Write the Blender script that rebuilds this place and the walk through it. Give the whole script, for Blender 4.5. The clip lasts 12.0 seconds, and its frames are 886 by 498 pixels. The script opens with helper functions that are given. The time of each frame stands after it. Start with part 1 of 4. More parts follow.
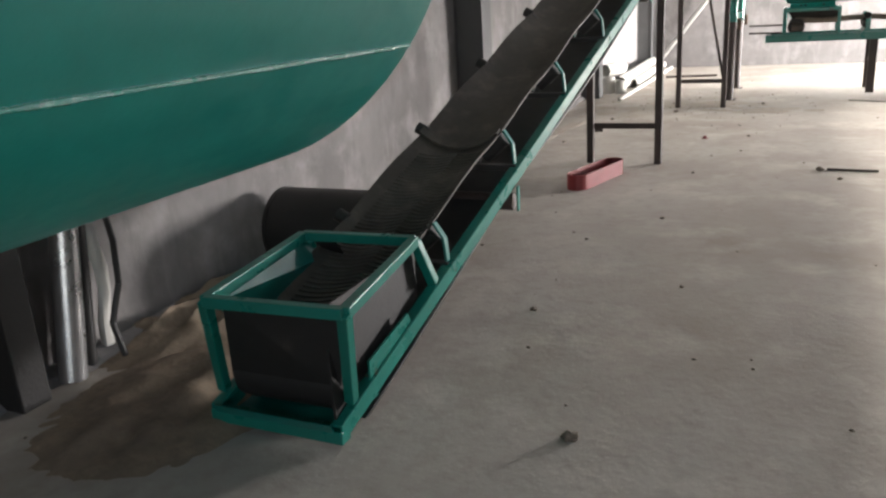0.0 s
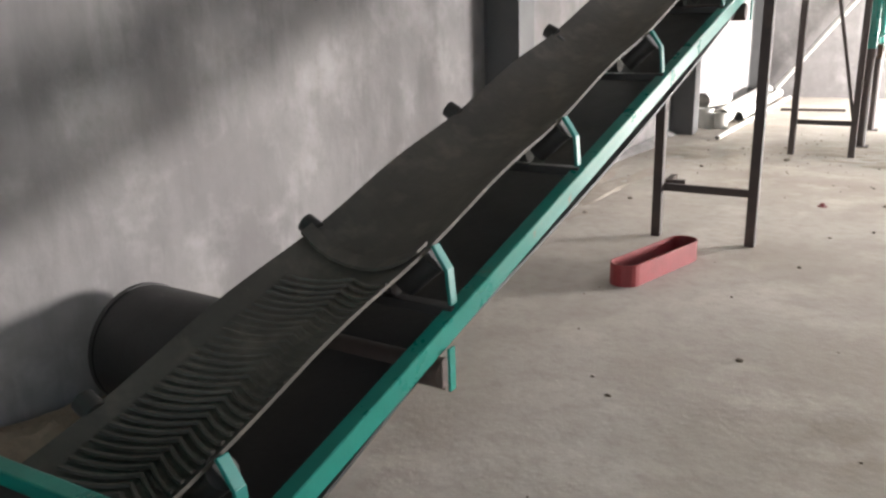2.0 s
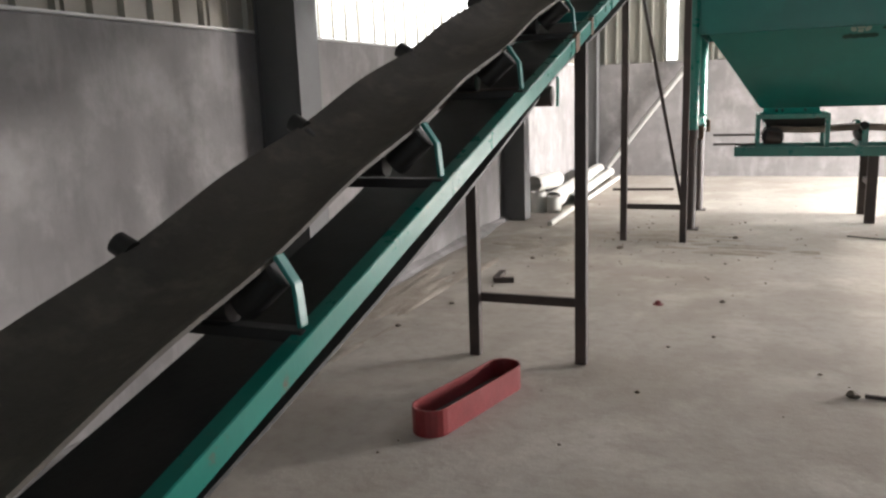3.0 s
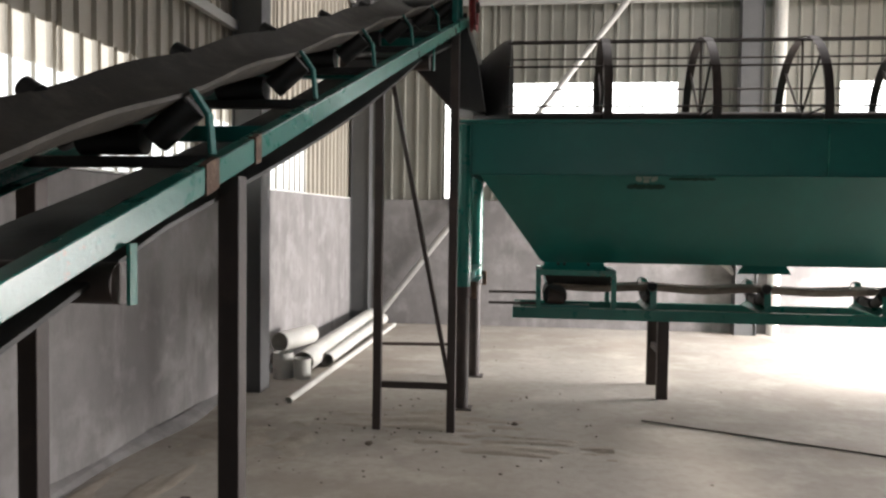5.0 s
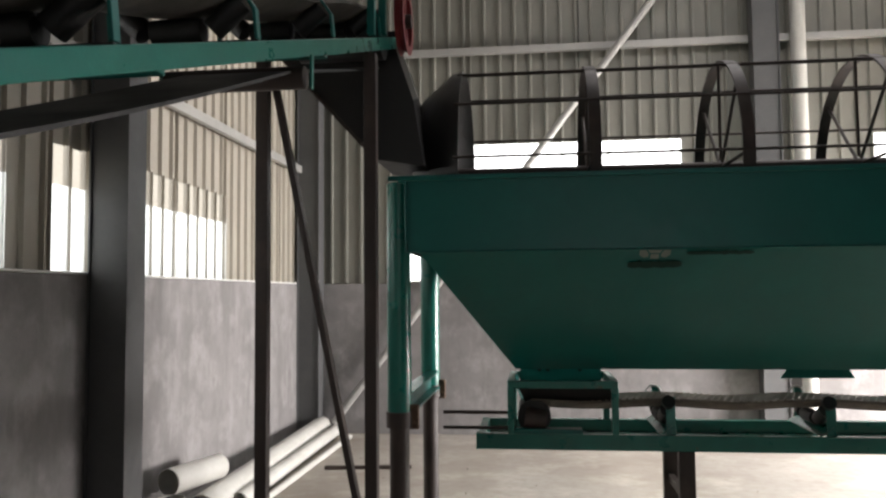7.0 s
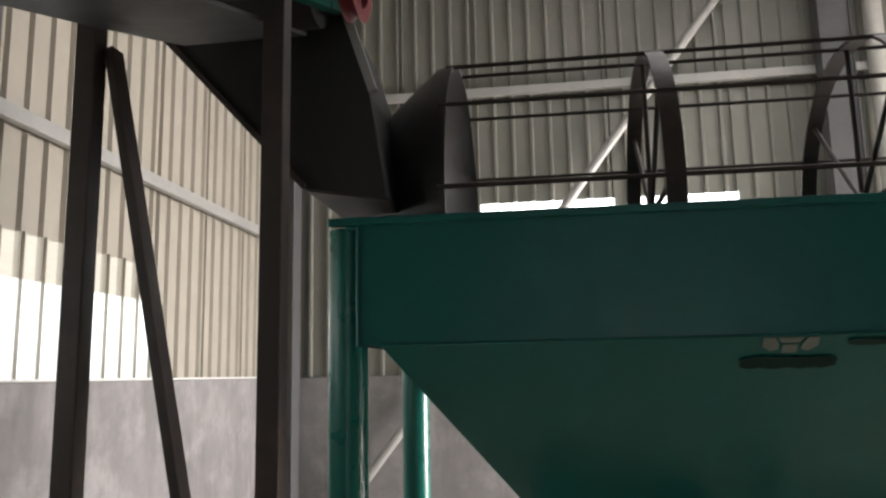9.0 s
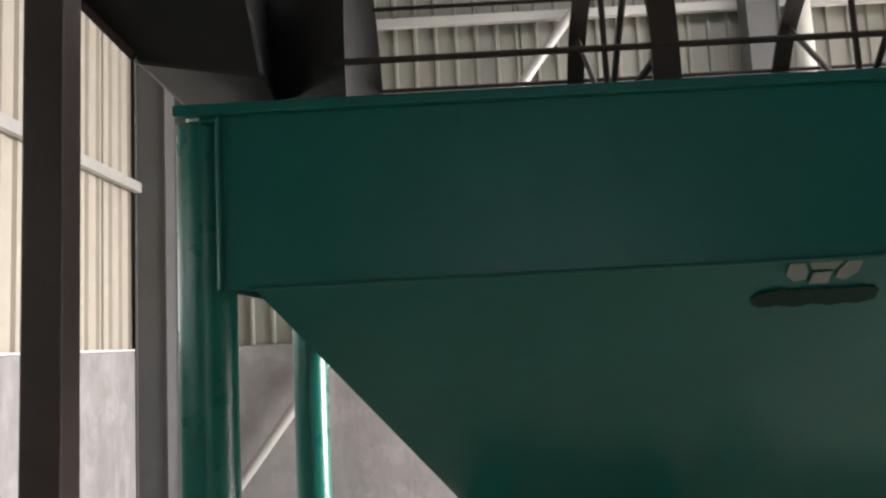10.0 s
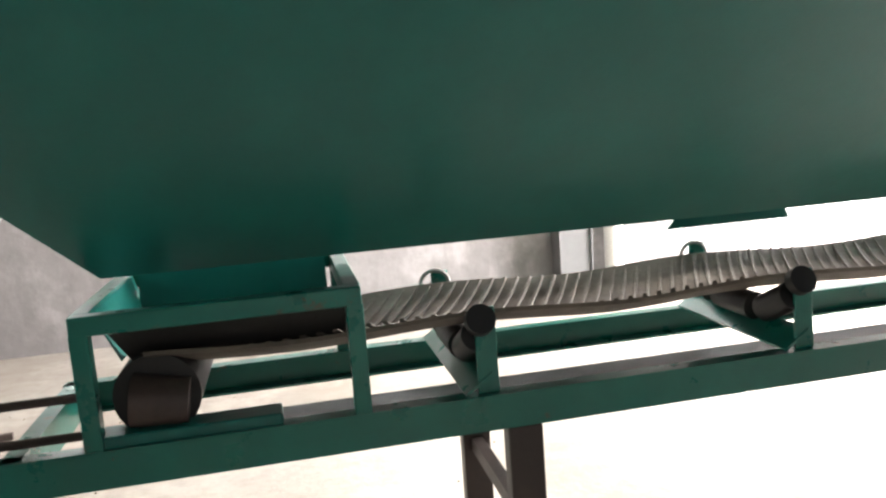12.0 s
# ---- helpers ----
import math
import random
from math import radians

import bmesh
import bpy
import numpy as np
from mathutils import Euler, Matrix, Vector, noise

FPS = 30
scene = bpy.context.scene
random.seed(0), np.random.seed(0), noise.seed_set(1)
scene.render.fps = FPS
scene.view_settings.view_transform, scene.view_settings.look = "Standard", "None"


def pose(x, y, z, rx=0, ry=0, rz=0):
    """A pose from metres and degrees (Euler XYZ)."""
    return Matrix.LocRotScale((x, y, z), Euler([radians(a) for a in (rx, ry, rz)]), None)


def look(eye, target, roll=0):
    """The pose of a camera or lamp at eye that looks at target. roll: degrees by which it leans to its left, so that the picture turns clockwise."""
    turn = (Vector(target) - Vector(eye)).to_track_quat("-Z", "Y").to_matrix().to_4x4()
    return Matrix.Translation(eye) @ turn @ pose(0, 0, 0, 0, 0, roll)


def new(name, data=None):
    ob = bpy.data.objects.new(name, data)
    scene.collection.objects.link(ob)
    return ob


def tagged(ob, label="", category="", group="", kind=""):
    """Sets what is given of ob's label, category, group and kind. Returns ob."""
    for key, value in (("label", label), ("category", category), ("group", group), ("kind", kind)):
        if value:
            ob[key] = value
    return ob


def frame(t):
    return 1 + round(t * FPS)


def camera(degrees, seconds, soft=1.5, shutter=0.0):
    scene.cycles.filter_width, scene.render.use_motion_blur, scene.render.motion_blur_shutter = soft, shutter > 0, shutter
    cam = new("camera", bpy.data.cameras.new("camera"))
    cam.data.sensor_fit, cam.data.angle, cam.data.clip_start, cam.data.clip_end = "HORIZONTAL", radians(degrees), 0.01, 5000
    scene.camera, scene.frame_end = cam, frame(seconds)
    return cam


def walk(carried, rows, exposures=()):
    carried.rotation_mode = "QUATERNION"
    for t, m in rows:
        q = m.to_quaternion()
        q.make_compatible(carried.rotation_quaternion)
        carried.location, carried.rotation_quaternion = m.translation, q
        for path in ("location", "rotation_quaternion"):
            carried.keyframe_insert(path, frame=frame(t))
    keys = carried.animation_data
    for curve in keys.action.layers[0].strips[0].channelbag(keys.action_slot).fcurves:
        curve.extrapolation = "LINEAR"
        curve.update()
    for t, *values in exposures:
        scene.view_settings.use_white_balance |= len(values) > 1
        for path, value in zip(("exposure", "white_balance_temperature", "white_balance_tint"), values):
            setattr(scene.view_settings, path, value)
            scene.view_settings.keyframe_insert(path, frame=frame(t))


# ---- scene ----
cam = camera(59.4, 12.0, soft=2.4)
EXPOSURES = [(0, 1.3), (1, 1.5), (1.5, 1.55), (2, 1.85), (2.5, 1.4), (3, 0.9), (3.5, 0.6), (5.5, 0.0), (6.5, -0.15), (7.5, -0.3), (9.5, -0.05), (10, 0.25), (10.5, 0.4), (11, 0.7), (11.5, 0.75), (12, 0.9)]
PATH = [
    (0, (2.675, 0.944, 1.483), (1.872, 2.676, 0.884), -3.7),
    (0.5, (2.708, 1.429, 1.470), (1.793, 3.109, 0.886), -3.9),
    (1, (2.654, 1.875, 1.485), (1.693, 3.527, 0.896), -3.2),
    (1.5, (2.588, 2.405, 1.494), (1.463, 3.968, 0.954), -5.0),
    (2, (2.485, 2.911, 1.471), (1.456, 4.528, 0.902), -1.9),
    (2.5, (2.446, 3.466, 1.480), (1.574, 5.215, 1.057), -5.1),
    (3, (2.400, 3.970, 1.482), (1.674, 5.791, 1.090), -2.1),
    (3.5, (2.414, 4.470, 1.507), (2.022, 6.417, 1.273), -2.0),
    (5.5, (2.451, 6.347, 1.632), (2.243, 8.336, 1.579), 0.1),
    (6, (2.618, 6.806, 1.664), (2.395, 8.793, 1.666), -2.4),
    (6.5, (2.598, 7.368, 1.691), (2.339, 9.350, 1.743), -2.4),
    (7, (2.639, 7.819, 1.705), (2.405, 9.801, 1.824), -0.5),
    (7.5, (2.702, 8.264, 1.722), (2.429, 10.228, 1.989), -1.2),
    (9.5, (2.481, 10.076, 1.867), (2.212, 12.031, 2.190), -1.2),
    (10, (2.430, 10.455, 1.812), (2.420, 12.442, 2.046), -3.0),
    (10.5, (2.657, 10.755, 1.701), (2.604, 12.753, 1.763), -1.1),
    (11, (2.751, 10.884, 1.660), (2.842, 12.881, 1.598), 0.6),
    (11.5, (2.832, 10.956, 1.677), (3.025, 12.928, 1.398), -1.7),
    (12, (2.990, 10.994, 1.531), (3.377, 12.931, 1.221), -4.2),
]
walk(cam, [(t, look(eye, target, roll)) for t, eye, target, roll in PATH], EXPOSURES)

# ---- world, sun, light ----
world = bpy.data.worlds.new("sky")
scene.world = world
world.use_nodes = True
wn = world.node_tree
sky = wn.nodes.new("ShaderNodeTexSky")
sky.sky_type, sky.sun_disc = "NISHITA", False
sky.sun_elevation, sky.sun_rotation = radians(48), radians(60)
wn.links.new(sky.outputs[0], wn.nodes["Background"].inputs[0])
wn.nodes["Background"].inputs[1].default_value = 0.15
sun_data = bpy.data.lights.new("sun", "SUN")
sun_data.energy, sun_data.angle, sun_data.color = 2.0, radians(3), (1.0, 0.95, 0.88)
new("sun", sun_data).matrix_world = look((30, 18, 24), (7.5, 15, 0))


def daylight_lamp(name, x, y, z, rz, w, h, power, tilt=0, color=(1.0, 0.95, 0.94)):
    """An added area lamp that stands in for daylight shining into the hall."""
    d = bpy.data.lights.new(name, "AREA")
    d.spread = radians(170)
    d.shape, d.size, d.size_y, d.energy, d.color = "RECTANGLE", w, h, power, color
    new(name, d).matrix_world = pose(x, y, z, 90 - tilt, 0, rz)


# low and tipped down so the floor gets more than the walls
daylight_lamp("side_door_daylight", 9.9, 15.2, 1.15, 91, 3.6, 2.1, 2100, 38)
# added fill lamp under the closed ceiling, with no roof opening above it
daylight_lamp("roof_fill_lamp", 6.0, 14.4, 6.6, 0, 6.0, 1.6, 170, 90)
# added fill from behind the camera; its doorway is never seen
daylight_lamp("front_fill_lamp", 5.0, -4.9, 2.2, 0, 5.0, 4.2, 48)



# ---- materials ----
def material(name, base, rough=0.6, metal=0.0, dark=None, light=None, big=1.2, fine=30.0, amount=0.5, bump=0.15, bump_scale=60.0, rust=0.0, streak=0.0):
    """A painted or raw surface: base colour, stains at a large scale, grain at a fine one, relief and rust spots."""
    m = bpy.data.materials.new(name)
    m.use_nodes = True
    n, l = m.node_tree.nodes, m.node_tree.links
    b = n["Principled BSDF"]
    co = n.new("ShaderNodeTexCoord")

    def noise_tex(scale, detail=6.0, r=0.6):
        t = n.new("ShaderNodeTexNoise")
        t.inputs["Scale"].default_value, t.inputs["Detail"].default_value, t.inputs["Roughness"].default_value = scale, detail, r
        geo = n.new("ShaderNodeNewGeometry")
        l.new(geo.outputs["Position"], t.inputs["Vector"])
        return t

    def ramp(src, a, c):
        r = n.new("ShaderNodeMapRange")
        r.inputs[1].default_value, r.inputs[2].default_value = a, c
        l.new(src, r.inputs[0])
        return r.outputs[0]

    def mix(fac, a, c):
        x = n.new("ShaderNodeMix")
        x.data_type = "RGBA"
        if isinstance(fac, float):
            x.inputs[0].default_value = fac
        else:
            l.new(fac, x.inputs[0])
        for k, v in ((6, a), (7, c)):
            if isinstance(v, tuple):
                x.inputs[k].default_value = (*v, 1)
            else:
                l.new(v, x.inputs[k])
        return x.outputs[2]

    def scaled(fac, k):
        x = n.new("ShaderNodeMath")
        x.operation = "MULTIPLY"
        l.new(fac, x.inputs[0])
        x.inputs[1].default_value = k
        return x.outputs[0]

    dark = dark or tuple(c * 0.6 for c in base)
    light = light or tuple(min(1.0, c * 1.25) for c in base)
    c = mix(scaled(ramp(noise_tex(big).outputs[0], 0.42, 0.68), amount), base, dark)
    c = mix(scaled(ramp(noise_tex(big * 3.3).outputs[0], 0.5, 0.72), amount), c, light)
    c = mix(scaled(ramp(noise_tex(fine, 3.0).outputs[0], 0.45, 0.75), amount * 0.5), c, dark)
    if streak:
        drip = noise_tex(3.2, 7.0, 0.65)
        stretch = n.new("ShaderNodeVectorMath")
        stretch.operation = "MULTIPLY"
        stretch.inputs[1].default_value = (1.0, 1.0, 0.22)
        l.new(n.new("ShaderNodeNewGeometry").outputs["Position"], stretch.inputs[0])
        l.new(stretch.outputs[0], drip.inputs["Vector"])
        c = mix(scaled(ramp(drip.outputs[0], 0.54, 0.68), streak), c, light)
        c = mix(scaled(ramp(drip.outputs[0], 0.46, 0.34), streak), c, dark)
    if rust:
        c = mix(ramp(noise_tex(6.0, 8.0, 0.7).outputs[0], 0.66 - rust * 0.2, 0.74 - rust * 0.2), c, (0.12, 0.05, 0.025))
    l.new(c, b.inputs["Base Color"])
    b.inputs["Metallic"].default_value = metal
    rr = n.new("ShaderNodeMapRange")
    rr.inputs[3].default_value, rr.inputs[4].default_value = max(0.05, rough - 0.12), min(1.0, rough + 0.12)
    l.new(noise_tex(8.0).outputs[0], rr.inputs[0])
    l.new(rr.outputs[0], b.inputs["Roughness"])
    if bump:
        bp = n.new("ShaderNodeBump")
        bp.inputs["Strength"].default_value, bp.inputs["Distance"].default_value = bump, 0.01
        l.new(noise_tex(bump_scale).outputs[0], bp.inputs["Height"])
        l.new(bp.outputs[0], b.inputs["Normal"])
    return m


GREEN = material("green_enamel", (0.003, 0.128, 0.107), 0.36, dark=(0.002, 0.09, 0.076), light=(0.006, 0.168, 0.14), amount=0.35, bump=0.05)
GREEN_WORN = material("worn_green_enamel", (0.005, 0.15, 0.115), 0.3, dark=(0.01, 0.10, 0.08), light=(0.02, 0.22, 0.17), amount=0.4, bump=0.08, rust=0.12)
STEEL_DARK = material("brown_primer_steel", (0.042, 0.028, 0.023), 0.55, dark=(0.024, 0.017, 0.014), light=(0.08, 0.05, 0.038), amount=0.6, fine=50.0)
RUST = material("rusty_weld", (0.12, 0.07, 0.042), 0.8, dark=(0.07, 0.04, 0.025), light=(0.3, 0.2, 0.13), big=9.0, amount=0.8, bump=0.5)
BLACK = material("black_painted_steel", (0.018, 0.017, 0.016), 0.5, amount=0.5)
# paler than RUBBER: dust, plus the stronger light on that belt in the colour
RUBBER_PALE = material("dusty_lit_rubber", (0.13, 0.108, 0.085), 0.8, dark=(0.06, 0.05, 0.04), light=(0.2, 0.17, 0.135), big=3.0, amount=0.7, bump=0.2)
RUBBER = material("dusty_rubber", (0.055, 0.048, 0.038), 0.75, dark=(0.028, 0.025, 0.02), light=(0.11, 0.095, 0.072), big=2.5, amount=0.7, bump=0.2)
RUBBER_DARK = material("black_rubber", (0.016, 0.015, 0.014), 0.6, amount=0.5)
RED = material("red_painted_sheet", (0.21, 0.022, 0.024), 0.45, dark=(0.10, 0.012, 0.012), amount=0.5)
COLUMN = material("grey_primer_column", (0.085, 0.085, 0.085), 0.55, dark=(0.05, 0.05, 0.05), amount=0.4)
FLOOR = material("dusty_concrete_floor", (0.40, 0.365, 0.32), 0.85, dark=(0.27, 0.228, 0.185), light=(0.50, 0.46, 0.405), big=0.55, fine=11.0, amount=0.9, bump=0.25, bump_scale=25.0)
PLASTER = material("grey_cement_render", (0.225, 0.212, 0.208), 0.9, dark=(0.145, 0.136, 0.132), light=(0.32, 0.304, 0.298), big=0.9, fine=7.0, amount=0.8, bump=0.3, bump_scale=18.0, streak=0.6)
SHEET = material("cream_sheet_metal", (0.35, 0.32, 0.265), 0.5, dark=(0.28, 0.252, 0.205), amount=0.3, bump=0.03)
# darker copy of SHEET, with the end wall's weaker light in its colour
SHEET_SHADED = material("shaded_sheet_metal", (0.205, 0.2, 0.172), 0.5, dark=(0.155, 0.15, 0.127), amount=0.35, bump=0.03)
# for the unseen ceiling; kept dark to cut light bounced onto the walls
ROOFING = material("grey_roof_lining", (0.22, 0.215, 0.21), 0.7, amount=0.3)
PURLIN = material("galvanised_purlin", (0.38, 0.372, 0.35), 0.45, metal=0.2, amount=0.3)
PVC = material("grey_white_pvc", (0.55, 0.54, 0.50), 0.5, dark=(0.38, 0.36, 0.32), amount=0.4)
SILVER = material("silver_steel", (0.6, 0.6, 0.6), 0.3, metal=0.9, amount=0.4)
# white that paints the light caught on the wall top
SILL_LIGHT = material("sill_light_white", (0.72, 0.72, 0.69), 0.6, amount=0.3)
WELD = material("weld_bead", (0.02, 0.19, 0.15), 0.28, amount=0.5, bump=0.6, bump_scale=90.0)
STICKER = material("dull_white_vinyl", (0.22, 0.26, 0.22), 0.6, amount=0.4)
DIRT = material("dark_green_stain", (0.004, 0.034, 0.022), 0.9, amount=0.5)
DUST = material("brown_dust", (0.38, 0.335, 0.28), 0.95, dark=(0.30, 0.255, 0.205), light=(0.44, 0.395, 0.335), big=2.5, amount=0.8, bump=0.4, bump_scale=40.0)
STONE = material("dirt_clod", (0.16, 0.13, 0.10), 0.95, amount=0.6, bump=0.6)
SAND = material("loose_sand", (0.24, 0.185, 0.13), 0.95, dark=(0.13, 0.095, 0.07), big=2.0, amount=0.8, bump=0.6, bump_scale=35.0)

DAYLIGHT = bpy.data.materials.new("translucent_roof_sheet")
DAYLIGHT.use_nodes = True
dn, dl = DAYLIGHT.node_tree.nodes, DAYLIGHT.node_tree.links
dn.remove(dn["Principled BSDF"])
tl, tp, mx = dn.new("ShaderNodeBsdfTranslucent"), dn.new("ShaderNodeBsdfTransparent"), dn.new("ShaderNodeMixShader")
tl.inputs[0].default_value, tp.inputs[0].default_value, mx.inputs[0].default_value = (0.9, 0.9, 0.88, 1), (0.9, 0.92, 0.92, 1), 0.25
dl.new(tl.outputs[0], mx.inputs[1])
dl.new(tp.outputs[0], mx.inputs[2])
dl.new(mx.outputs[0], dn["Material Output"].inputs[0])


# the same sheet, dimmed to paint the soft upper edge of the daylight's glow
DAYLIGHT_FADE = DAYLIGHT.copy()
DAYLIGHT_FADE.name = "glow_fade_sheet"
wd, wl = DAYLIGHT_FADE.node_tree.nodes, DAYLIGHT_FADE.node_tree.links
mottle = wd.new("ShaderNodeTexNoise")
mottle.inputs["Scale"].default_value, mottle.inputs["Detail"].default_value = 7.0, 4.0
span = wd.new("ShaderNodeMapRange")
span.inputs[1].default_value, span.inputs[2].default_value, span.inputs[3].default_value, span.inputs[4].default_value = 0.3, 0.75, 0.02, 0.16
wl.new(mottle.outputs[0], span.inputs[0])
for nd in wd:
    if nd.type == "MIX_SHADER":
        wl.new(span.outputs[0], nd.inputs[0])
    if nd.type == "BSDF_TRANSLUCENT":
        nd.inputs[0].default_value = (0.5, 0.47, 0.42, 1)


# ---- building blocks ----
def mesh_of(bm, name, mat, smooth=False):
    bmesh.ops.recalc_face_normals(bm, faces=bm.faces)
    me = bpy.data.meshes.new(name)
    bm.to_mesh(me)
    bm.free()
    if smooth:
        for p in me.polygons:
            p.use_smooth = True
        me.set_sharp_from_angle(angle=radians(35))
    me.materials.append(mat)
    return me


def thing(name, at=(0, 0, 0), label="", category="", group="", kind=""):
    ob = new(name)
    ob.location = at
    ob.empty_display_size = 0.1
    return tagged(ob, label, category, group, kind)


def part(name, bm, mat, parent=None, label="", smooth=False):
    """One mesh object under a thing or a part. The bmesh holds world coordinates."""
    ob = new(name, mesh_of(bm, name, mat, smooth))
    if parent:
        ob.parent = parent
        ob.matrix_parent_inverse = parent.matrix_basis.inverted() if parent.data is None else Matrix.Identity(4)
    if label:
        ob["label"] = label
    return ob


def solo(name, bm, mat, label, category, group="", kind="", smooth=False):
    return tagged(part(name, bm, mat, smooth=smooth), label, category, group, kind)


def block(bm, x0, x1, y0, y1, z0, z1, bevel=0.0):
    ret = bmesh.ops.create_cube(bm, size=1.0)
    vs = ret["verts"]
    for v in vs:
        v.co = Vector(((x0 + x1) / 2 + v.co.x * (x1 - x0), (y0 + y1) / 2 + v.co.y * (y1 - y0), (z0 + z1) / 2 + v.co.z * (z1 - z0)))
    if bevel:
        es = list({e for v in vs for e in v.link_edges})
        bmesh.ops.bevel(bm, geom=es, offset=bevel, segments=2, affect="EDGES", profile=0.5)
    return bm


def beam(bm, p, q, w, h, up=(0, 0, 1), bevel=0.0):
    """A bar from p to q, w wide sideways and h high."""
    p, q, up = Vector(p), Vector(q), Vector(up)
    d = (q - p).normalized()
    side = d.cross(up).normalized()
    top = side.cross(d).normalized()
    vs = [bm.verts.new(o + side * (a * w / 2) + top * (b * h / 2)) for o in (p, q) for a, b in ((-1, -1), (1, -1), (1, 1), (-1, 1))]
    fs = [(0, 1, 2, 3), (7, 6, 5, 4), (0, 4, 5, 1), (1, 5, 6, 2), (2, 6, 7, 3), (3, 7, 4, 0)]
    made = [bm.faces.new([vs[i] for i in f]) for f in fs]
    if bevel:
        bmesh.ops.bevel(bm, geom=list({e for f in made for e in f.edges}), offset=bevel, segments=2, affect="EDGES", profile=0.5)
    return bm


def rod(bm, p, q, r, r2=None, n=16, caps=True):
    """A round bar or cone from p to q."""
    p, q = Vector(p), Vector(q)
    r2 = r if r2 is None else r2
    d = (q - p)
    m = Matrix.Translation((p + q) / 2) @ d.to_track_quat("Z", "Y").to_matrix().to_4x4()
    bmesh.ops.create_cone(bm, cap_ends=caps, segments=n, radius1=r, radius2=r2, depth=d.length, matrix=m)
    return bm


def hollow(bm, p, q, r, wall, n=20):
    """An open pipe with thickness."""
    p, q = Vector(p), Vector(q)
    m = (q - p).to_track_quat("Z", "Y").to_matrix()
    rings = [[bm.verts.new(o + m @ Vector((rr * math.cos(2 * math.pi * k / n), rr * math.sin(2 * math.pi * k / n), 0))) for k in range(n)]
             for o, rr in ((p, r), (q, r), (q, r - wall), (p, r - wall))]
    for a in range(4):
        for k in range(n):
            bm.faces.new([rings[a][k], rings[a][(k + 1) % n], rings[(a + 1) % 4][(k + 1) % n], rings[(a + 1) % 4][k]])
    return bm


def plate(bm, corners, thick, normal):
    """A flat sheet through the corners, thickened along normal."""
    nv = Vector(normal).normalized() * thick
    a = [bm.verts.new(Vector(c)) for c in corners]
    b = [bm.verts.new(Vector(c) + nv) for c in corners]
    k = len(a)
    bm.faces.new(a)
    bm.faces.new(b[::-1])
    for i in range(k):
        bm.faces.new([a[i], b[i], b[(i + 1) % k], a[(i + 1) % k]])
    return bm


def sweep(bm, sections):
    """A skin over closed loops of points, capped at both ends."""
    loops = [[bm.verts.new(Vector(p)) for p in s] for s in sections]
    k = len(loops[0])
    for a, b in zip(loops, loops[1:]):
        for i in range(k):
            bm.faces.new([a[i], a[(i + 1) % k], b[(i + 1) % k], b[i]])
    bm.faces.new(loops[0][::-1])
    bm.faces.new(loops[-1])
    return bm


B = bmesh.new

# ---- the hall ----
WALL_X, BACK_Y, FRONT_Y, RIGHT_X, EAVE = -0.28, 17.4, -5.0, 10.0, 6.6
WALL_TOP = 1.86

bm = B()
NX, NY = 56, 110
verts = [[bm.verts.new((-0.6 + 11.0 * i / NX, -5.4 + 23.2 * j / NY,
                        0.004 * noise.noise(Vector((i * 0.25, j * 0.25, 0))) + 0.002 * noise.noise(Vector((i * 0.9, j * 0.9, 3))))) for j in range(NY + 1)] for i in range(NX + 1)]
for i in range(NX):
    for j in range(NY):
        bm.faces.new([verts[i][j], verts[i + 1][j], verts[i + 1][j + 1], verts[i][j + 1]])
solo("floor", bm, FLOOR, "dusty beige concrete floor with faint stains", "floor", kind="structure", smooth=True)
solo("ground", block(B(), -120, 120, -120, 120, -0.5, -0.06), FLOOR, "pale concrete yard outside the hall", "ground", kind="structure")

solo("wall_left", block(B(), WALL_X - 0.24, WALL_X, FRONT_Y, BACK_Y, -0.05, WALL_TOP, 0.012), PLASTER,
     "low grey cement rendered wall with blotchy stains", "wall", kind="structure")
solo("wall_back", block(B(), WALL_X, RIGHT_X, BACK_Y, BACK_Y + 0.24, -0.05, WALL_TOP, 0.012), PLASTER,
     "low grey cement rendered end wall", "wall", kind="structure")
bm = block(B(), RIGHT_X, RIGHT_X + 0.24, FRONT_Y, 13.2, -0.05, EAVE)
block(bm, RIGHT_X, RIGHT_X + 0.24, 17.0, BACK_Y + 0.24, -0.05, EAVE)
block(bm, RIGHT_X, RIGHT_X + 0.24, 13.2, 17.0, 4.4, EAVE)
solo("wall_right", bm, PLASTER, "grey wall out of view with a wide open doorway", "wall", kind="structure")
# unseen wall and doorway, added behind the camera around the fill lamp
bm = block(B(), WALL_X - 0.24, 2.4, FRONT_Y - 0.24, FRONT_Y, -0.05, EAVE)
block(bm, 7.6, RIGHT_X + 0.24, FRONT_Y - 0.24, FRONT_Y, -0.05, EAVE)
block(bm, 2.4, 7.6, FRONT_Y - 0.24, FRONT_Y, 4.4, EAVE)
solo("wall_front", bm, PLASTER, "grey wall out of view with a wide open doorway", "wall", kind="structure")
# added sheet below the uncut ceiling; no daylight comes through it
solo("unseen_roof_sheet", plate(B(), [(3.0, 13.6, EAVE + 0.26), (9.0, 13.6, EAVE + 0.74), (9.0, 15.2, EAVE + 0.74), (3.0, 15.2, EAVE + 0.26)], 0.01, (0, 0, -1)), DAYLIGHT, "white translucent sheet under the closed ceiling, out of view", "rooflight", kind="structure")
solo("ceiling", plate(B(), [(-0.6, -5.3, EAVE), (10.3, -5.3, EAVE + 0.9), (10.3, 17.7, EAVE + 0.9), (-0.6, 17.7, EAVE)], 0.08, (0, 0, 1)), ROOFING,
     "grey roof lining, out of view", "ceiling", kind="structure")

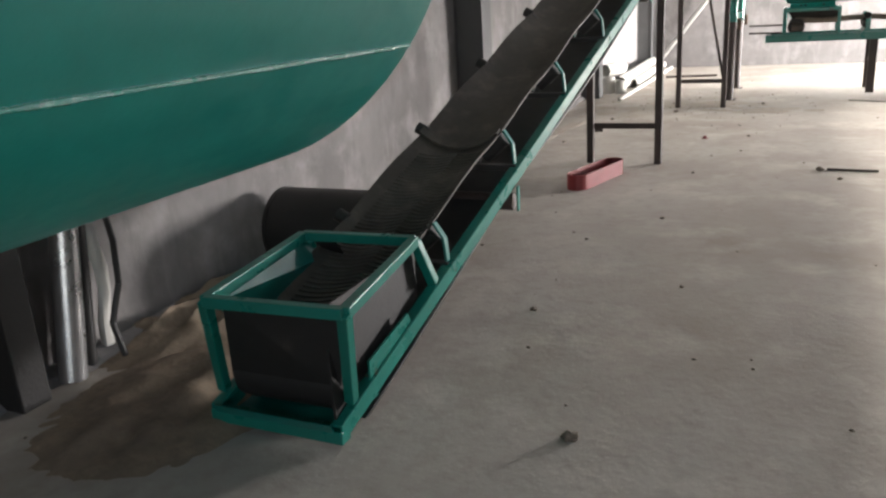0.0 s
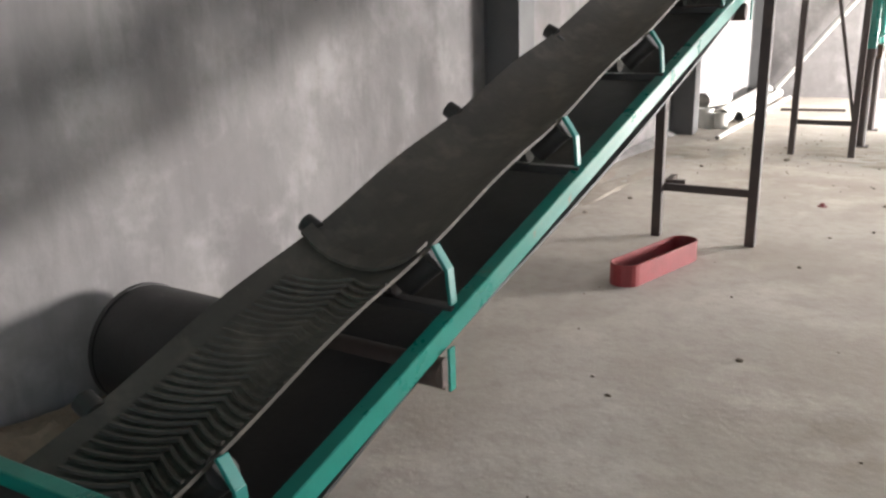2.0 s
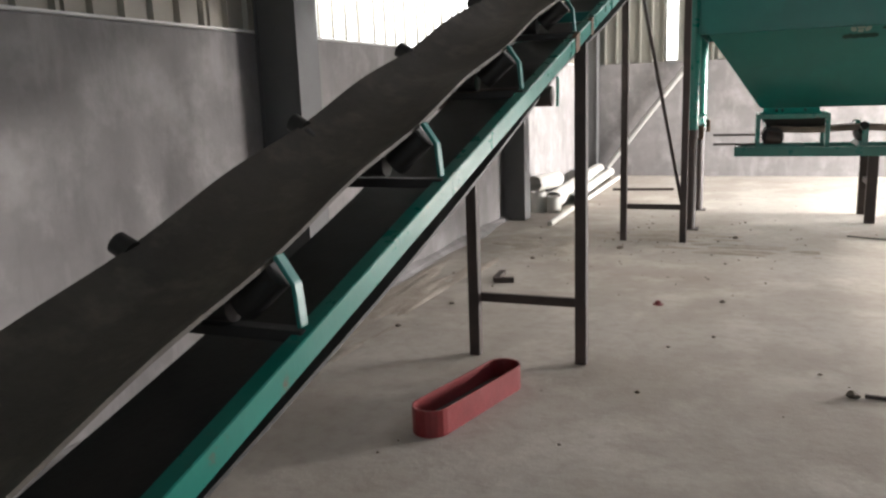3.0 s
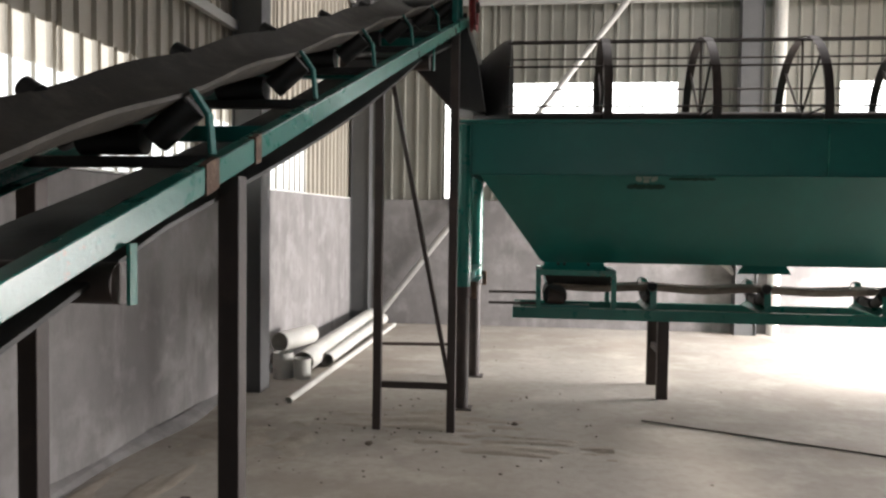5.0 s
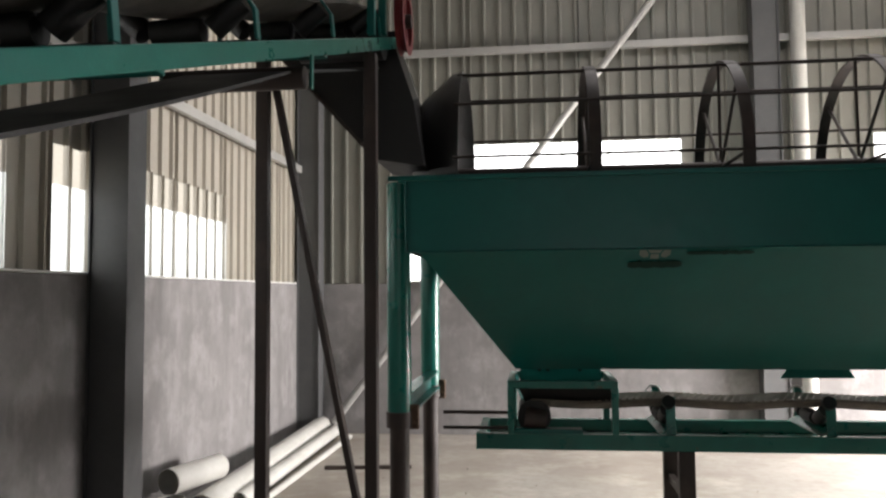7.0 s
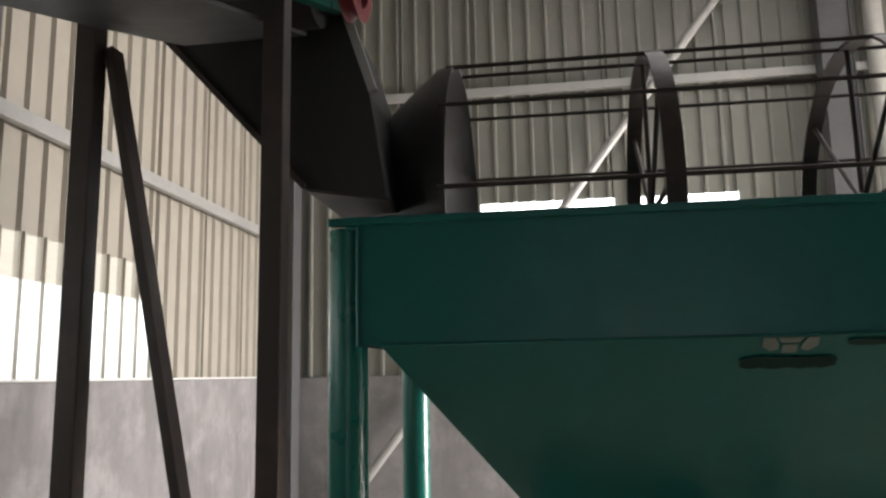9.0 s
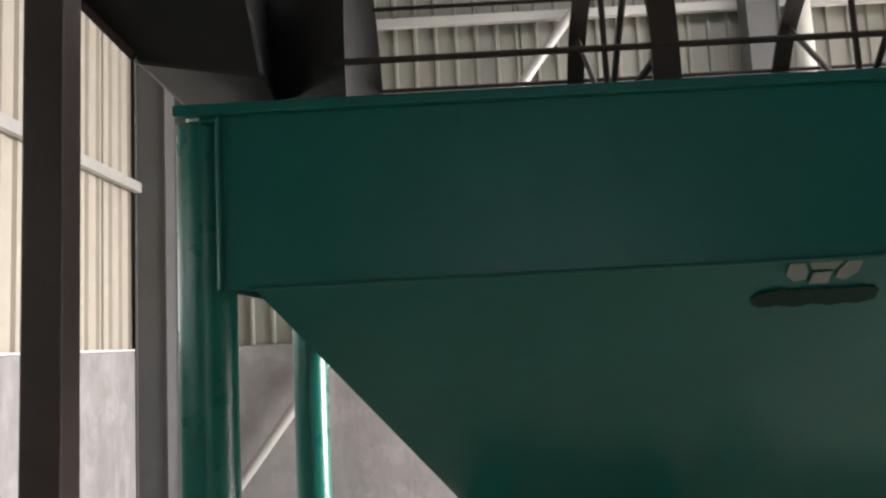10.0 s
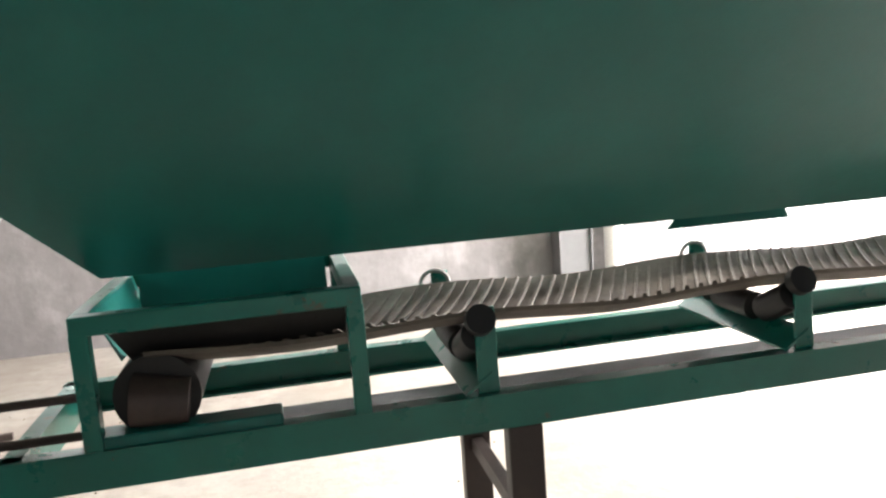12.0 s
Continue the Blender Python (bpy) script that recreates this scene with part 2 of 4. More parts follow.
PITCH, RIB = 0.19, 0.028


def ribbed(bm, along, z0, z1, put):
    """Sheet metal with upright trapezoid ribs, from along[0] to along[1]; put(a, depth, z) gives the place."""
    a, pts = along[0], []
    while a < along[1] - 0.001:
        w = min(PITCH, along[1] - a)
        pts += [(a, 0), (a + w * 0.76, 0), (a + w * 0.82, RIB), (a + w * 0.94, RIB)]
        a += PITCH
    pts.append((along[1], 0))
    front = [[bm.verts.new(put(p, d, z)) for z in (z0, z1)] for p, d in pts]
    back = [[bm.verts.new(put(p, d - 0.004, z)) for z in (z0, z1)] for p, d in pts]
    for f in (front, back):
        for u, v in zip(f, f[1:]):
            bm.faces.new([u[0], v[0], v[1], u[1]])
    return bm


def left_at(a, d, z):
    return (WALL_X - 0.06 + d, a, z)


def back_at(a, d, z):
    return (a, BACK_Y + 0.06 - d, z)


def cladding(name, label, put, start, end, windows, levels, face, dim=0.0, gap_z=WALL_TOP):
    """A sheet-metal wall above the masonry: full sheets, and daylight sheets between low and high where windows lie,
    with a glow-fading band of height dim above.
    """
    root = thing(name, label=label, category="wall", kind="structure")
    cuts = sorted({start, end, *[w for ab in windows for w in ab]})
    edges = []
    for a, b in zip(cuts, cuts[1:]):
        k = max(1, round((b - a) / 0.95))
        edges += [(a + (b - a) * i / k, a + (b - a) * (i + 1) / k) for i in range(k)]
    for a, b in edges:
        lit = any(w0 - 0.001 <= a and b <= w1 + 0.001 for w0, w1 in windows)
        low, high = (WALL_TOP + 0.03, 3.3) if lit and b - a < 0.2 else levels
        spans = [(gap_z, low, face), (low, high, DAYLIGHT), (high, high + dim, DAYLIGHT_FADE), (high + dim, EAVE, face)] if lit else [(gap_z, EAVE, face)]
        for z0, z1, mat in spans:
            if z1 - z0 < 0.01:
                continue
            ob = part("sheet" if mat is face else "daylight_sheet", ribbed(B(), (a, b), z0, z1, put), mat, root,
                      "" if mat is face else "white translucent ribbed plastic sheet")
            if mat is not face and put is left_at:
                # added opaque strips imitate the shaded rib sides against the daylight
                x = a + PITCH * 0.88
                while x < b:
                    c0, c1 = put(x, RIB + 0.006, z0), put(x, RIB + 0.006, z1)
                    part("rib_shade_strip", beam(B(), c0, c1, 0.006, 0.03, up=(1, 0, 0)), SHEET, ob)
                    x += PITCH


cladding("cladding_left", "cream ribbed sheet metal wall with translucent daylight sheets", left_at, FRONT_Y, BACK_Y,
         [(8.5, 11.85), (12.27, 12.7), (12.95, 15.0)], (WALL_TOP, 2.42), SHEET, 0.26)
cladding("cladding_back", "ribbed sheet metal end wall coloured darker for shade, with translucent daylight sheets", back_at, WALL_X, RIGHT_X,
         [(1.08, 1.24), (1.88, 3.23), (3.39, 4.43), (6.65, 8.1)], (2.7, 3.58), SHEET_SHADED)


# glowing plates added outside the sheets stand in for the sky
GLOW = bpy.data.materials.new("bright_overcast_sky")
GLOW.use_nodes = True
gn = GLOW.node_tree.nodes
gn.remove(gn["Principled BSDF"])
em = gn.new("ShaderNodeEmission")
em.inputs[0].default_value, em.inputs[1].default_value = (0.98, 0.98, 1.0, 1), 4.5
GLOW.node_tree.links.new(em.outputs[0], gn["Material Output"].inputs[0])
# same sky glow, boosted so the end wall's sheets bloom to white
GLOW_END = GLOW.copy()
GLOW_END.name = "boosted_sky_glow"
GLOW_END.node_tree.nodes["Emission"].inputs[1].default_value = 11.0
solo("backdrop", plate(B(), [(-0.9, 4, 0.5), (-0.9, 17, 0.5), (-0.9, 17, 4.2), (-0.9, 4, 4.2)], 0.01, (-1, 0, 0)), GLOW, "bright white sky outside the side wall", "backdrop", kind="structure")
solo("backdrop", plate(B(), [(0.5, 18.1, 1.5), (9.8, 18.1, 1.5), (9.8, 18.1, 5), (0.5, 18.1, 5)], 0.01, (0, 1, 0)), GLOW_END, "bright white sky outside the end wall", "backdrop", kind="structure")


def trim(name, p, q, w, h, mat, label, category="purlin"):
    solo(name, beam(B(), p, q, w, h, bevel=0.006), mat, label, category, kind="structure")


for z in (3.28, 4.75, 6.1):
    trim("purlin", (WALL_X + 0.03, FRONT_Y, z), (WALL_X + 0.03, BACK_Y, z), 0.06, 0.09, PURLIN, "pale galvanised steel wall purlin on ribbed sheets")
    if z > 4:
        trim("purlin", (WALL_X, BACK_Y - 0.03, z), (RIGHT_X, BACK_Y - 0.03, z), 0.06, 0.09, PURLIN, "pale galvanised steel wall purlin on ribbed sheets")
# a white strip drawn in for the bright light on the sill
trim("sill_light_line", (WALL_X - 0.02, FRONT_Y, WALL_TOP + 0.008), (WALL_X - 0.02, BACK_Y, WALL_TOP + 0.008), 0.05, 0.016, SILL_LIGHT, "white strip imitating the line of light along the wall top", "trim")


def column(name, x0, x1, y0, y1, label):
    """A steel H column: two flanges and a web."""
    root = thing(name, ((x0 + x1) / 2, (y0 + y1) / 2, 0), label, "column", kind="structure")
    part("flange", block(B(), x1 - 0.014, x1, y0, y1, 0, EAVE + 0.1, 0.003), COLUMN, root)
    part("flange", block(B(), x0, x0 + 0.014, y0, y1, 0, EAVE + 0.1, 0.003), COLUMN, root)
    part("web", block(B(), x0 + 0.014, x1 - 0.014, y0 + 0.02, y1 - 0.01, 0, EAVE + 0.1), COLUMN, root)


for y in (1.9, 7.88, 12.6, 17.12):
    column("column_1", WALL_X + 0.005, 0.0, y, y + 0.24, "dark grey steel building column against the rendered wall")
for x in (5.22,):
    column("column_1", x, x + 0.3, BACK_Y - 0.26, BACK_Y - 0.06, "dark grey steel column against the end wall")
solo("downpipe", rod(B(), (5.78, BACK_Y - 0.1, 0), (5.78, BACK_Y - 0.1, EAVE), 0.085, n=24), PVC, "off-white plastic rainwater downpipe on the end wall", "pipe", kind="structure", smooth=True)
solo("wall_brace", rod(B(), (0.15, BACK_Y - 0.12, 0.15), (4.75, BACK_Y - 0.12, 6.1), 0.045, n=14), PURLIN, "pale steel diagonal wall brace across the end wall", "brace", kind="structure", smooth=True)
solo("wall_brace", rod(B(), (4.7, BACK_Y - 0.12, 1.35), (5.25, BACK_Y - 0.12, 0.85), 0.04, n=14), PURLIN, "short pale steel diagonal brace beside a column", "brace", kind="structure", smooth=True)

# ---- inclined belt conveyor ----
WID = 0.58


def inc(y, s=0.0, h=0.0):
    """A place on the inclined conveyor: s sideways from its outer rail, h above the rail's lower edge."""
    return Vector((1.11 + 0.0625 * y - s, y, -1.0 + 0.338 * y + h))


SLOPE = (inc(1) - inc(0)).normalized()
conv = thing("inclined_belt_conveyor", (1.2, 7.0, 0), "long green inclined conveyor with black rubber belt on brown legs", "conveyor")


def channel(y0, y1, s, facing, name="side_rail"):
    """A folded C channel along the conveyor, open towards facing (+1 or -1 in s)."""
    prof = [(0, 0.015), (0.05, 0.015), (0.05, 0.023), (0.008, 0.023), (0.008, 0.077), (0.05, 0.077), (0.05, 0.085), (0, 0.085)]
    bm = sweep(B(), [[inc(y, s + facing * a, h) for a, h in prof] for y in (y0, y1)])
    bmesh.ops.bevel(bm, geom=[e for e in bm.edges if abs(e.calc_length() - (inc(y1) - inc(y0)).length) < 0.05], offset=0.003, segments=1, affect="EDGES")
    part(name, bm, GREEN_WORN, conv)


channel(2.98, 12.2, 0.0, 1)
channel(2.98, 12.2, WID, -1)
# troughed carrying belt
prof = [(0.095, 0.27), (0.14, 0.238), (0.20, 0.21), (0.25, 0.196), (0.30, 0.192), (0.36, 0.196), (0.42, 0.21), (0.48, 0.24), (0.525, 0.277)]


def belt_height(s):
    for (a, u), (b, v) in zip(prof, prof[1:]):
        if a <= s <= b:
            return u + (v - u) * (s - a) / (b - a)
    return prof[0][1]


bm = B()
rows = []
for k in range(141):
    y = 3.12 + (12.05 - 3.12) * k / 140
    sag = 0.008 * math.sin((y - 3.9) / 0.8 * 2 * math.pi - math.pi / 2) + 0.004 * noise.noise(Vector((y * 1.3, 0, 0)))
    rows.append([[bm.verts.new(inc(y, s + 0.006 * noise.noise(Vector((y * 0.7, 5, 0))), h + sag - dh)) for s, h in prof] for dh in (0, 0.012)])
for u, v in zip(rows, rows[1:]):
    for side in (0, 1):
        for i in range(len(prof) - 1):
            bm.faces.new([u[side][i], u[side][i + 1], v[side][i + 1], v[side][i]])
    for i in (0, len(prof) - 1):
        bm.faces.new([u[0][i], v[0][i], v[1][i], u[1][i]])
part("carrying_belt", bm, RUBBER, conv, "dusty black troughed rubber belt", smooth=True)
# lap joint in the belt
part("belt_joint", sweep(B(), [[inc(4.63 + dy, s, belt_height(s) + dh) for s, dh in [(p[0], 0.004) for p in prof] + [(p[0], 0.014) for p in prof[::-1]]] for dy in (0, 0.05)]), RUBBER, conv, "pale belt lap joint")
# herringbone cleats on the lower belt
bm = B()
for sgn in (-1, 1):
    secs = []
    for k in range(6):
        s = 0.29 + sgn * 0.18 * k / 5
        y = 0.085 * k / 5
        h = belt_height(s) - 0.192
        secs.append([Vector((-(s - 0.29) - 0.0, -y, h + 0.338 * -y)) + Vector(o) for o in ((0, -0.006, 0), (0, 0.006, 0.003), (0, 0.004, 0.009), (0, -0.005, 0.008))])
    sweep(bm, secs)
cleat_mesh = mesh_of(bm, "cleat", RUBBER)
for k in range(50):
    ob = new("cleat", cleat_mesh)
    ob.location = inc(3.24 + 0.0275 * k, 0.29, 0.194)
    ob.parent = conv
    ob.matrix_parent_inverse = conv.matrix_basis.inverted()
# return belt, slack below the frame
bm = B()
rows = []
for k in range(61):
    y = 3.15 + (11.95 - 3.15) * k / 60
    sag = -0.03 - 0.05 * abs(math.sin((y - 4.7) / 3.0 * math.pi))
    rows.append([[bm.verts.new(inc(y, s, sag - dh)) for s in (0.05, 0.47)] for dh in (0, 0.012)])
for u, v in zip(rows, rows[1:]):
    for side in (0, 1):
        bm.faces.new([u[side][0], u[side][1], v[side][1], v[side][0]])
    for i in (0, 1):
        bm.faces.new([u[0][i], v[0][i], v[1][i], u[1][i]])
part("return_belt", bm, RUBBER_DARK, conv, "black return belt", smooth=True)
part("tail_belt_wrap", rod(B(), inc(3.17, 0.06, 0.11), inc(3.17, 0.52, 0.11), 0.125, n=28), RUBBER_DARK, conv, smooth=True)
part("head_pulley", rod(B(), inc(12.05, 0.05, 0.1), inc(12.05, 0.53, 0.1), 0.14, n=28), RUBBER_DARK, conv, smooth=True)
# troughing idlers
for k in range(11):
    y = 3.9 + 0.8 * k
    idl = part("idler_bracket", beam(B(), inc(y, 0.02, 0.07), inc(y, WID - 0.02, 0.07), 0.05, 0.03, bevel=0.004), BLACK, conv, "black idler base bar")
    for s0, s1, s2 in ((0.03, 0.04, 0.085), (WID - 0.03, WID - 0.02, WID - 0.045)):
        bm = beam(B(), inc(y, s0, 0.09), inc(y, s1, 0.2), 0.035, 0.012, up=(1, 0, 0), bevel=0.003)
        beam(bm, inc(y, s1, 0.195), inc(y, s2, 0.262), 0.035, 0.012, up=(1, 0, 0), bevel=0.003)
        part("idler_arm", bm, GREEN, idl)
        rod_bm = rod(B(), inc(y, s2 + (0.0 if s2 < 0.29 else 0.0), 0.222), inc(y, s2 + (0.105 if s2 < 0.29 else -0.105), 0.13), 0.042, n=18)
        part("roller", rod_bm, BLACK, idl, smooth=True)
        if s2 > 0.29:
            part("roller_cap", rod(B(), inc(y, s1 - 0.035, 0.25), inc(y, s1 + 0.012, 0.275), 0.032, n=16), BLACK, idl, smooth=True)
    part("roller", rod(B(), inc(y, 0.22, 0.13), inc(y, 0.40, 0.13), 0.042, n=18), BLACK, idl, smooth=True)
for y in (4.62, 7.45, 10.7):
    ret = part("return_roller", rod(B(), inc(y, 0.01, -0.065), inc(y, WID - 0.01, -0.065), 0.045, n=20), STEEL_DARK, conv, smooth=True)
    for s in (-0.015, WID + 0.015):
        part("hanger", beam(B(), inc(y, s, 0.02), inc(y, s, -0.11), 0.03, 0.008, up=(1, 0, 0)), GREEN_WORN, ret)
for k in range(3):
    y = 8.4 + 1.3 * k
    part("cross_member", beam(B(), inc(y, 0.03, 0.03), inc(y, WID - 0.03, 0.03), 0.05, 0.05, bevel=0.004), GREEN, conv)
# feed box at the tail
RZ = 0.56
corners = {"fl": Vector((0.86, 2.88, RZ)), "fr": Vector((1.40, 2.91, RZ)), "br": Vector((1.29, 3.66, RZ + 0.01)), "bl": Vector((0.77, 3.63, RZ + 0.01))}
box = part("feed_box_rim", beam(B(), corners["fl"], corners["fr"], 0.04, 0.04, bevel=0.004), GREEN_WORN, conv, "open green angle-steel feed box")
for a, b in (("fr", "br"), ("br", "bl"), ("bl", "fl")):
    part("rim_bar", beam(B(), corners[a], corners[b], 0.04, 0.04, bevel=0.004), GREEN_WORN, box)
for a, foot in (("fl", inc(3.04, WID - 0.02, 0.1)), ("fr", inc(3.08, 0.02, 0.1)), ("br", inc(3.74, 0.02, 0.1)), ("bl", inc(3.74, WID - 0.02, 0.1))):
    part("post", beam(B(), foot, corners[a], 0.04, 0.04, up=(0, 1, 0), bevel=0.004), GREEN_WORN, box)
part("side_plate", plate(B(), [corners["fl"] + Vector((0.01, 0.04, -0.02)), corners["bl"] + Vector((0.01, -0.03, -0.02)), inc(3.72, WID - 0.07, 0.2), inc(3.1, WID - 0.07, 0.3)], 0.005, (1, 0, 0)), GREEN, box, "green sheet side plate")
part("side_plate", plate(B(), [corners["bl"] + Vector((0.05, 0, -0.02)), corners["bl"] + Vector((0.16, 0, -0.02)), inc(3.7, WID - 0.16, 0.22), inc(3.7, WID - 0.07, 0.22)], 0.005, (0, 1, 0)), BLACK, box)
part("front_plate", plate(B(), [inc(2.99, 0.03, 0.02), inc(2.99, WID - 0.03, 0.02), inc(2.96, WID - 0.03, 0.1), inc(2.96, 0.03, 0.1)], 0.006, (0, -1, 0)), GREEN, conv)
# black sheets fill the box's front and right side
part("front_closing_sheet", plate(B(), [corners["fl"] + Vector((0.03, 0.05, -0.02)), corners["fr"] + Vector((-0.03, 0.05, -0.02)), inc(3.06, 0.05, 0.14), inc(3.06, WID - 0.05, 0.14)], 0.012, (0, 1, 0)), RUBBER_DARK, box, "black sheet closing the front")
part("side_closing_sheet", plate(B(), [(1.262, 3.0, RZ - 0.03), (1.262, 3.7, RZ - 0.03), (1.262, 3.7, inc(3.7).z + 0.06), (1.262, 3.0, inc(3.0).z + 0.06)], 0.01, (-1, 0, 0)), RUBBER_DARK, box, "black sheet closing the right side")
part("tail_plate", plate(B(), [inc(2.98, 0.05, 0.03), inc(2.98, WID - 0.05, 0.03), inc(3.3, WID - 0.05, -0.06), inc(3.3, 0.05, -0.06)], 0.006, (0, 0, -1)), GREEN, conv, "dusty green bottom plate")
part("skirt_plate", plate(B(), [inc(3.2, 0.012, 0.085), inc(3.52, 0.012, 0.085), inc(3.5, 0.012, 0.135), inc(3.2, 0.012, 0.16)], 0.008, (-1, 0, 0)), GREEN_WORN, conv)
part("tail_crossbar", beam(B(), inc(3.0, 0.0, 0.03), inc(3.0, WID, 0.03), 0.06, 0.05, bevel=0.004), GREEN_WORN, conv)
# head end: red pulley wheel and guard frame
bm = B()
PC, N = inc(12.1, 0, 0.17), 40
ring = [[bm.verts.new(PC + Vector((dx, rr * math.cos(2 * math.pi * k / N), rr * math.sin(2 * math.pi * k / N)))) for dx, rr in ((0.03, 0.19), (0.05, 0.165), (0.06, 0.165), (0.08, 0.19), (0.08, 0.14), (0.03, 0.14))] for k in range(N)]
for k in range(N):
    for i in range(6):
        bm.faces.new([ring[k][i], ring[k][(i + 1) % 6], ring[(k + 1) % N][(i + 1) % 6], ring[(k + 1) % N][i]])
wheel = part("drive_pulley", bm, RED, conv, "red cast grooved drive pulley", smooth=True)
for k in range(5):
    a = 2 * math.pi * k / 5 + 0.3
    part("spoke", beam(B(), PC + Vector((0.055, 0.02 * math.cos(a), 0.02 * math.sin(a))), PC + Vector((0.055, 0.145 * math.cos(a), 0.145 * math.sin(a))), 0.03, 0.022, up=(1, 0, 0), bevel=0.003), RED, wheel)
part("hub", rod(B(), PC + Vector((0.02, 0, 0)), PC + Vector((0.10, 0, 0)), 0.04, n=18), STEEL_DARK, wheel, smooth=True)
for y in (11.72, 11.95):
    part("head_post", beam(B(), inc(y, 0.03, 0.1), inc(y, 0.03, 0.62), 0.04, 0.04, up=(0, 1, 0), bevel=0.004), GREEN, conv)
part("head_post_bar", beam(B(), inc(11.7, 0.03, 0.6), inc(11.97, 0.03, 0.52), 0.04, 0.04, bevel=0.004), GREEN, conv)
part("scraper_motor", rod(B(), inc(11.0, 0.18, 0.42), inc(11.45, 0.18, 0.42), 0.11, n=24), BLACK, conv, smooth=True)


def trestle(y, braced):
    """Two brown angle-steel legs with a rung under the conveyor."""
    xr = 1.11 + 0.0625 * y - (0.006 if braced else 0.03)
    leg_r = part("leg", beam(B(), (xr, y, 0), (xr, y, inc(y).z), 0.062, 0.062, up=(0, 1, 0), bevel=0.004), STEEL_DARK, conv)
    xl = xr - WID + (0.02 if braced else -0.03)
    leg_l = part("leg", beam(B(), (xl, y, 0), (xl, y, inc(y).z), 0.062, 0.062, up=(0, 1, 0), bevel=0.004), STEEL_DARK, conv)
    part("rung", beam(B(), (xl + 0.02, y + 0.03, 0.335), (xr - 0.02, y + 0.03, 0.335), 0.03, 0.05, bevel=0.003), STEEL_DARK, leg_r)
    if braced:
        part("brace", beam(B(), (xl + 0.05, y + 0.03, inc(y).z - 0.12), (xr - 0.02, y + 0.03, 0.38), 0.03, 0.06, up=(0, 1, 0), bevel=0.003), STEEL_DARK, leg_l)


trestle(8.02, False)
trestle(11.62, True)

# ---- discharge chute ----
bm = B()
poly0 = [(1.12, 3.18), (1.84, 3.20), (1.95, 2.85), (2.02, 2.45), (1.72, 2.50)]
sweep(bm, [[(x, 12.22, z) for x, z in poly0], [(x * 0.98 + 0.03, 12.85, z) for x, z in poly0]])
bmesh.ops.bevel(bm, geom=list(bm.edges), offset=0.008, segments=1, affect="EDGES")
chute = thing("discharge_chute", (1.6, 12.5, 2.4), "black sheet steel discharge chute below the conveyor head", "chute")
part("body", bm, BLACK, chute)
part("top_flange", beam(B(), (1.12, 12.21, 3.2), (1.86, 12.21, 3.22), 0.03, 0.05), BLACK, chute)
part("edge_angle", beam(B(), (1.86, 12.20, 3.18), (1.97, 12.20, 2.84), 0.03, 0.03), PURLIN, chute, "bare steel edge angle")
part("edge_angle", beam(B(), (1.12, 12.205, 3.17), (1.72, 12.205, 2.51), 0.02, 0.02), STEEL_DARK, chute)

# ---- batching hopper ----
HX0, HX1, HY0, HY1, HT, HK, HB = 1.895, 7.3, 12.26, 13.74, 2.40, 1.955, 1.203
hop = thing("storage_hopper", (4.5, 13.0, 0), "large dark green steel hopper with sloping lower plates on steel posts", "hopper")
bm = plate(B(), [(HX0, HY0, HK), (HX1, HY0, HK), (HX1, HY0, HT), (HX0, HY0, HT)], 0.008, (0, 1, 0))
part("front_plate", bm, GREEN, hop)
part("back_plate", plate(B(), [(HX0, HY1, HK), (HX1, HY1, HK), (HX1, HY1, HT), (HX0, HY1, HT)], 0.008, (0, -1, 0)), GREEN, hop)
part("end_plate", plate(B(), [(HX0, HY0 + 0.01, HK), (HX0, HY1 - 0.01, HK), (HX0, HY1 - 0.01, HT), (HX0, HY0 + 0.01, HT)], 0.008, (1, 0, 0)), GREEN, hop)
part("end_plate", plate(B(), [(HX1, HY0 + 0.01, HK), (HX1, HY1 - 0.01, HK), (HX1, HY1 - 0.01, HT), (HX1, HY0 + 0.01, HT)], 0.008, (-1, 0, 0)), GREEN, hop)
BX0, BX1, BYF, BYB = 2.48, 6.7, 13.14, 13.46
part("slope_plate", plate(B(), [(HX0 + 0.08, HY0, HK), (HX1 - 0.07, HY0, HK), (BX1, BYF, HB), (BX0 + 0.02, BYF, HB)], 0.006, (0, 0.6, 0.7)), GREEN, hop)
part("slope_plate", plate(B(), [(HX0 + 0.07, HY1, HK), (HX1 - 0.07, HY1, HK), (BX1, BYB, HB), (BX0, BYB, HB)], 0.006, (0, -0.6, 0.7)), GREEN, hop)
part("slope_plate", plate(B(), [(HX0 + 0.08, HY0, HK), (HX0 + 0.08, HY1, HK), (BX0 + 0.02, BYB, HB), (BX0 + 0.02, BYF, HB)], 0.006, (0.7, 0, 0.6)), GREEN, hop)
part("slope_plate", plate(B(), [(HX1 - 0.07, HY0, HK), (HX1 - 0.07, HY1, HK), (BX1, BYB, HB), (BX1, BYF, HB)], 0.006, (-0.7, 0, 0.6)), GREEN, hop)
part("top_rim", beam(B(), (HX0 - 0.10, HY0 - 0.006, HT - 0.014), (HX1, HY0 - 0.006, HT - 0.014), 0.028, 0.028, bevel=0.004), GREEN, hop)
part("top_rim", beam(B(), (HX0 - 0.10, HY1, HT - 0.02), (HX1, HY1, HT - 0.02), 0.05, 0.04, bevel=0.004), BLACK, hop)
part("top_rim", beam(B(), (HX0 - 0.02, HY0, HT - 0.02), (HX0 - 0.02, HY1, HT - 0.02), 0.05, 0.04, bevel=0.004), GREEN, hop)
part("fold_weld", rod(B(), (HX0 + 0.07, HY0 - 0.004, HK), (HX1 - 0.07, HY0 - 0.004, HK), 0.006, n=8), GREEN, hop, smooth=True)
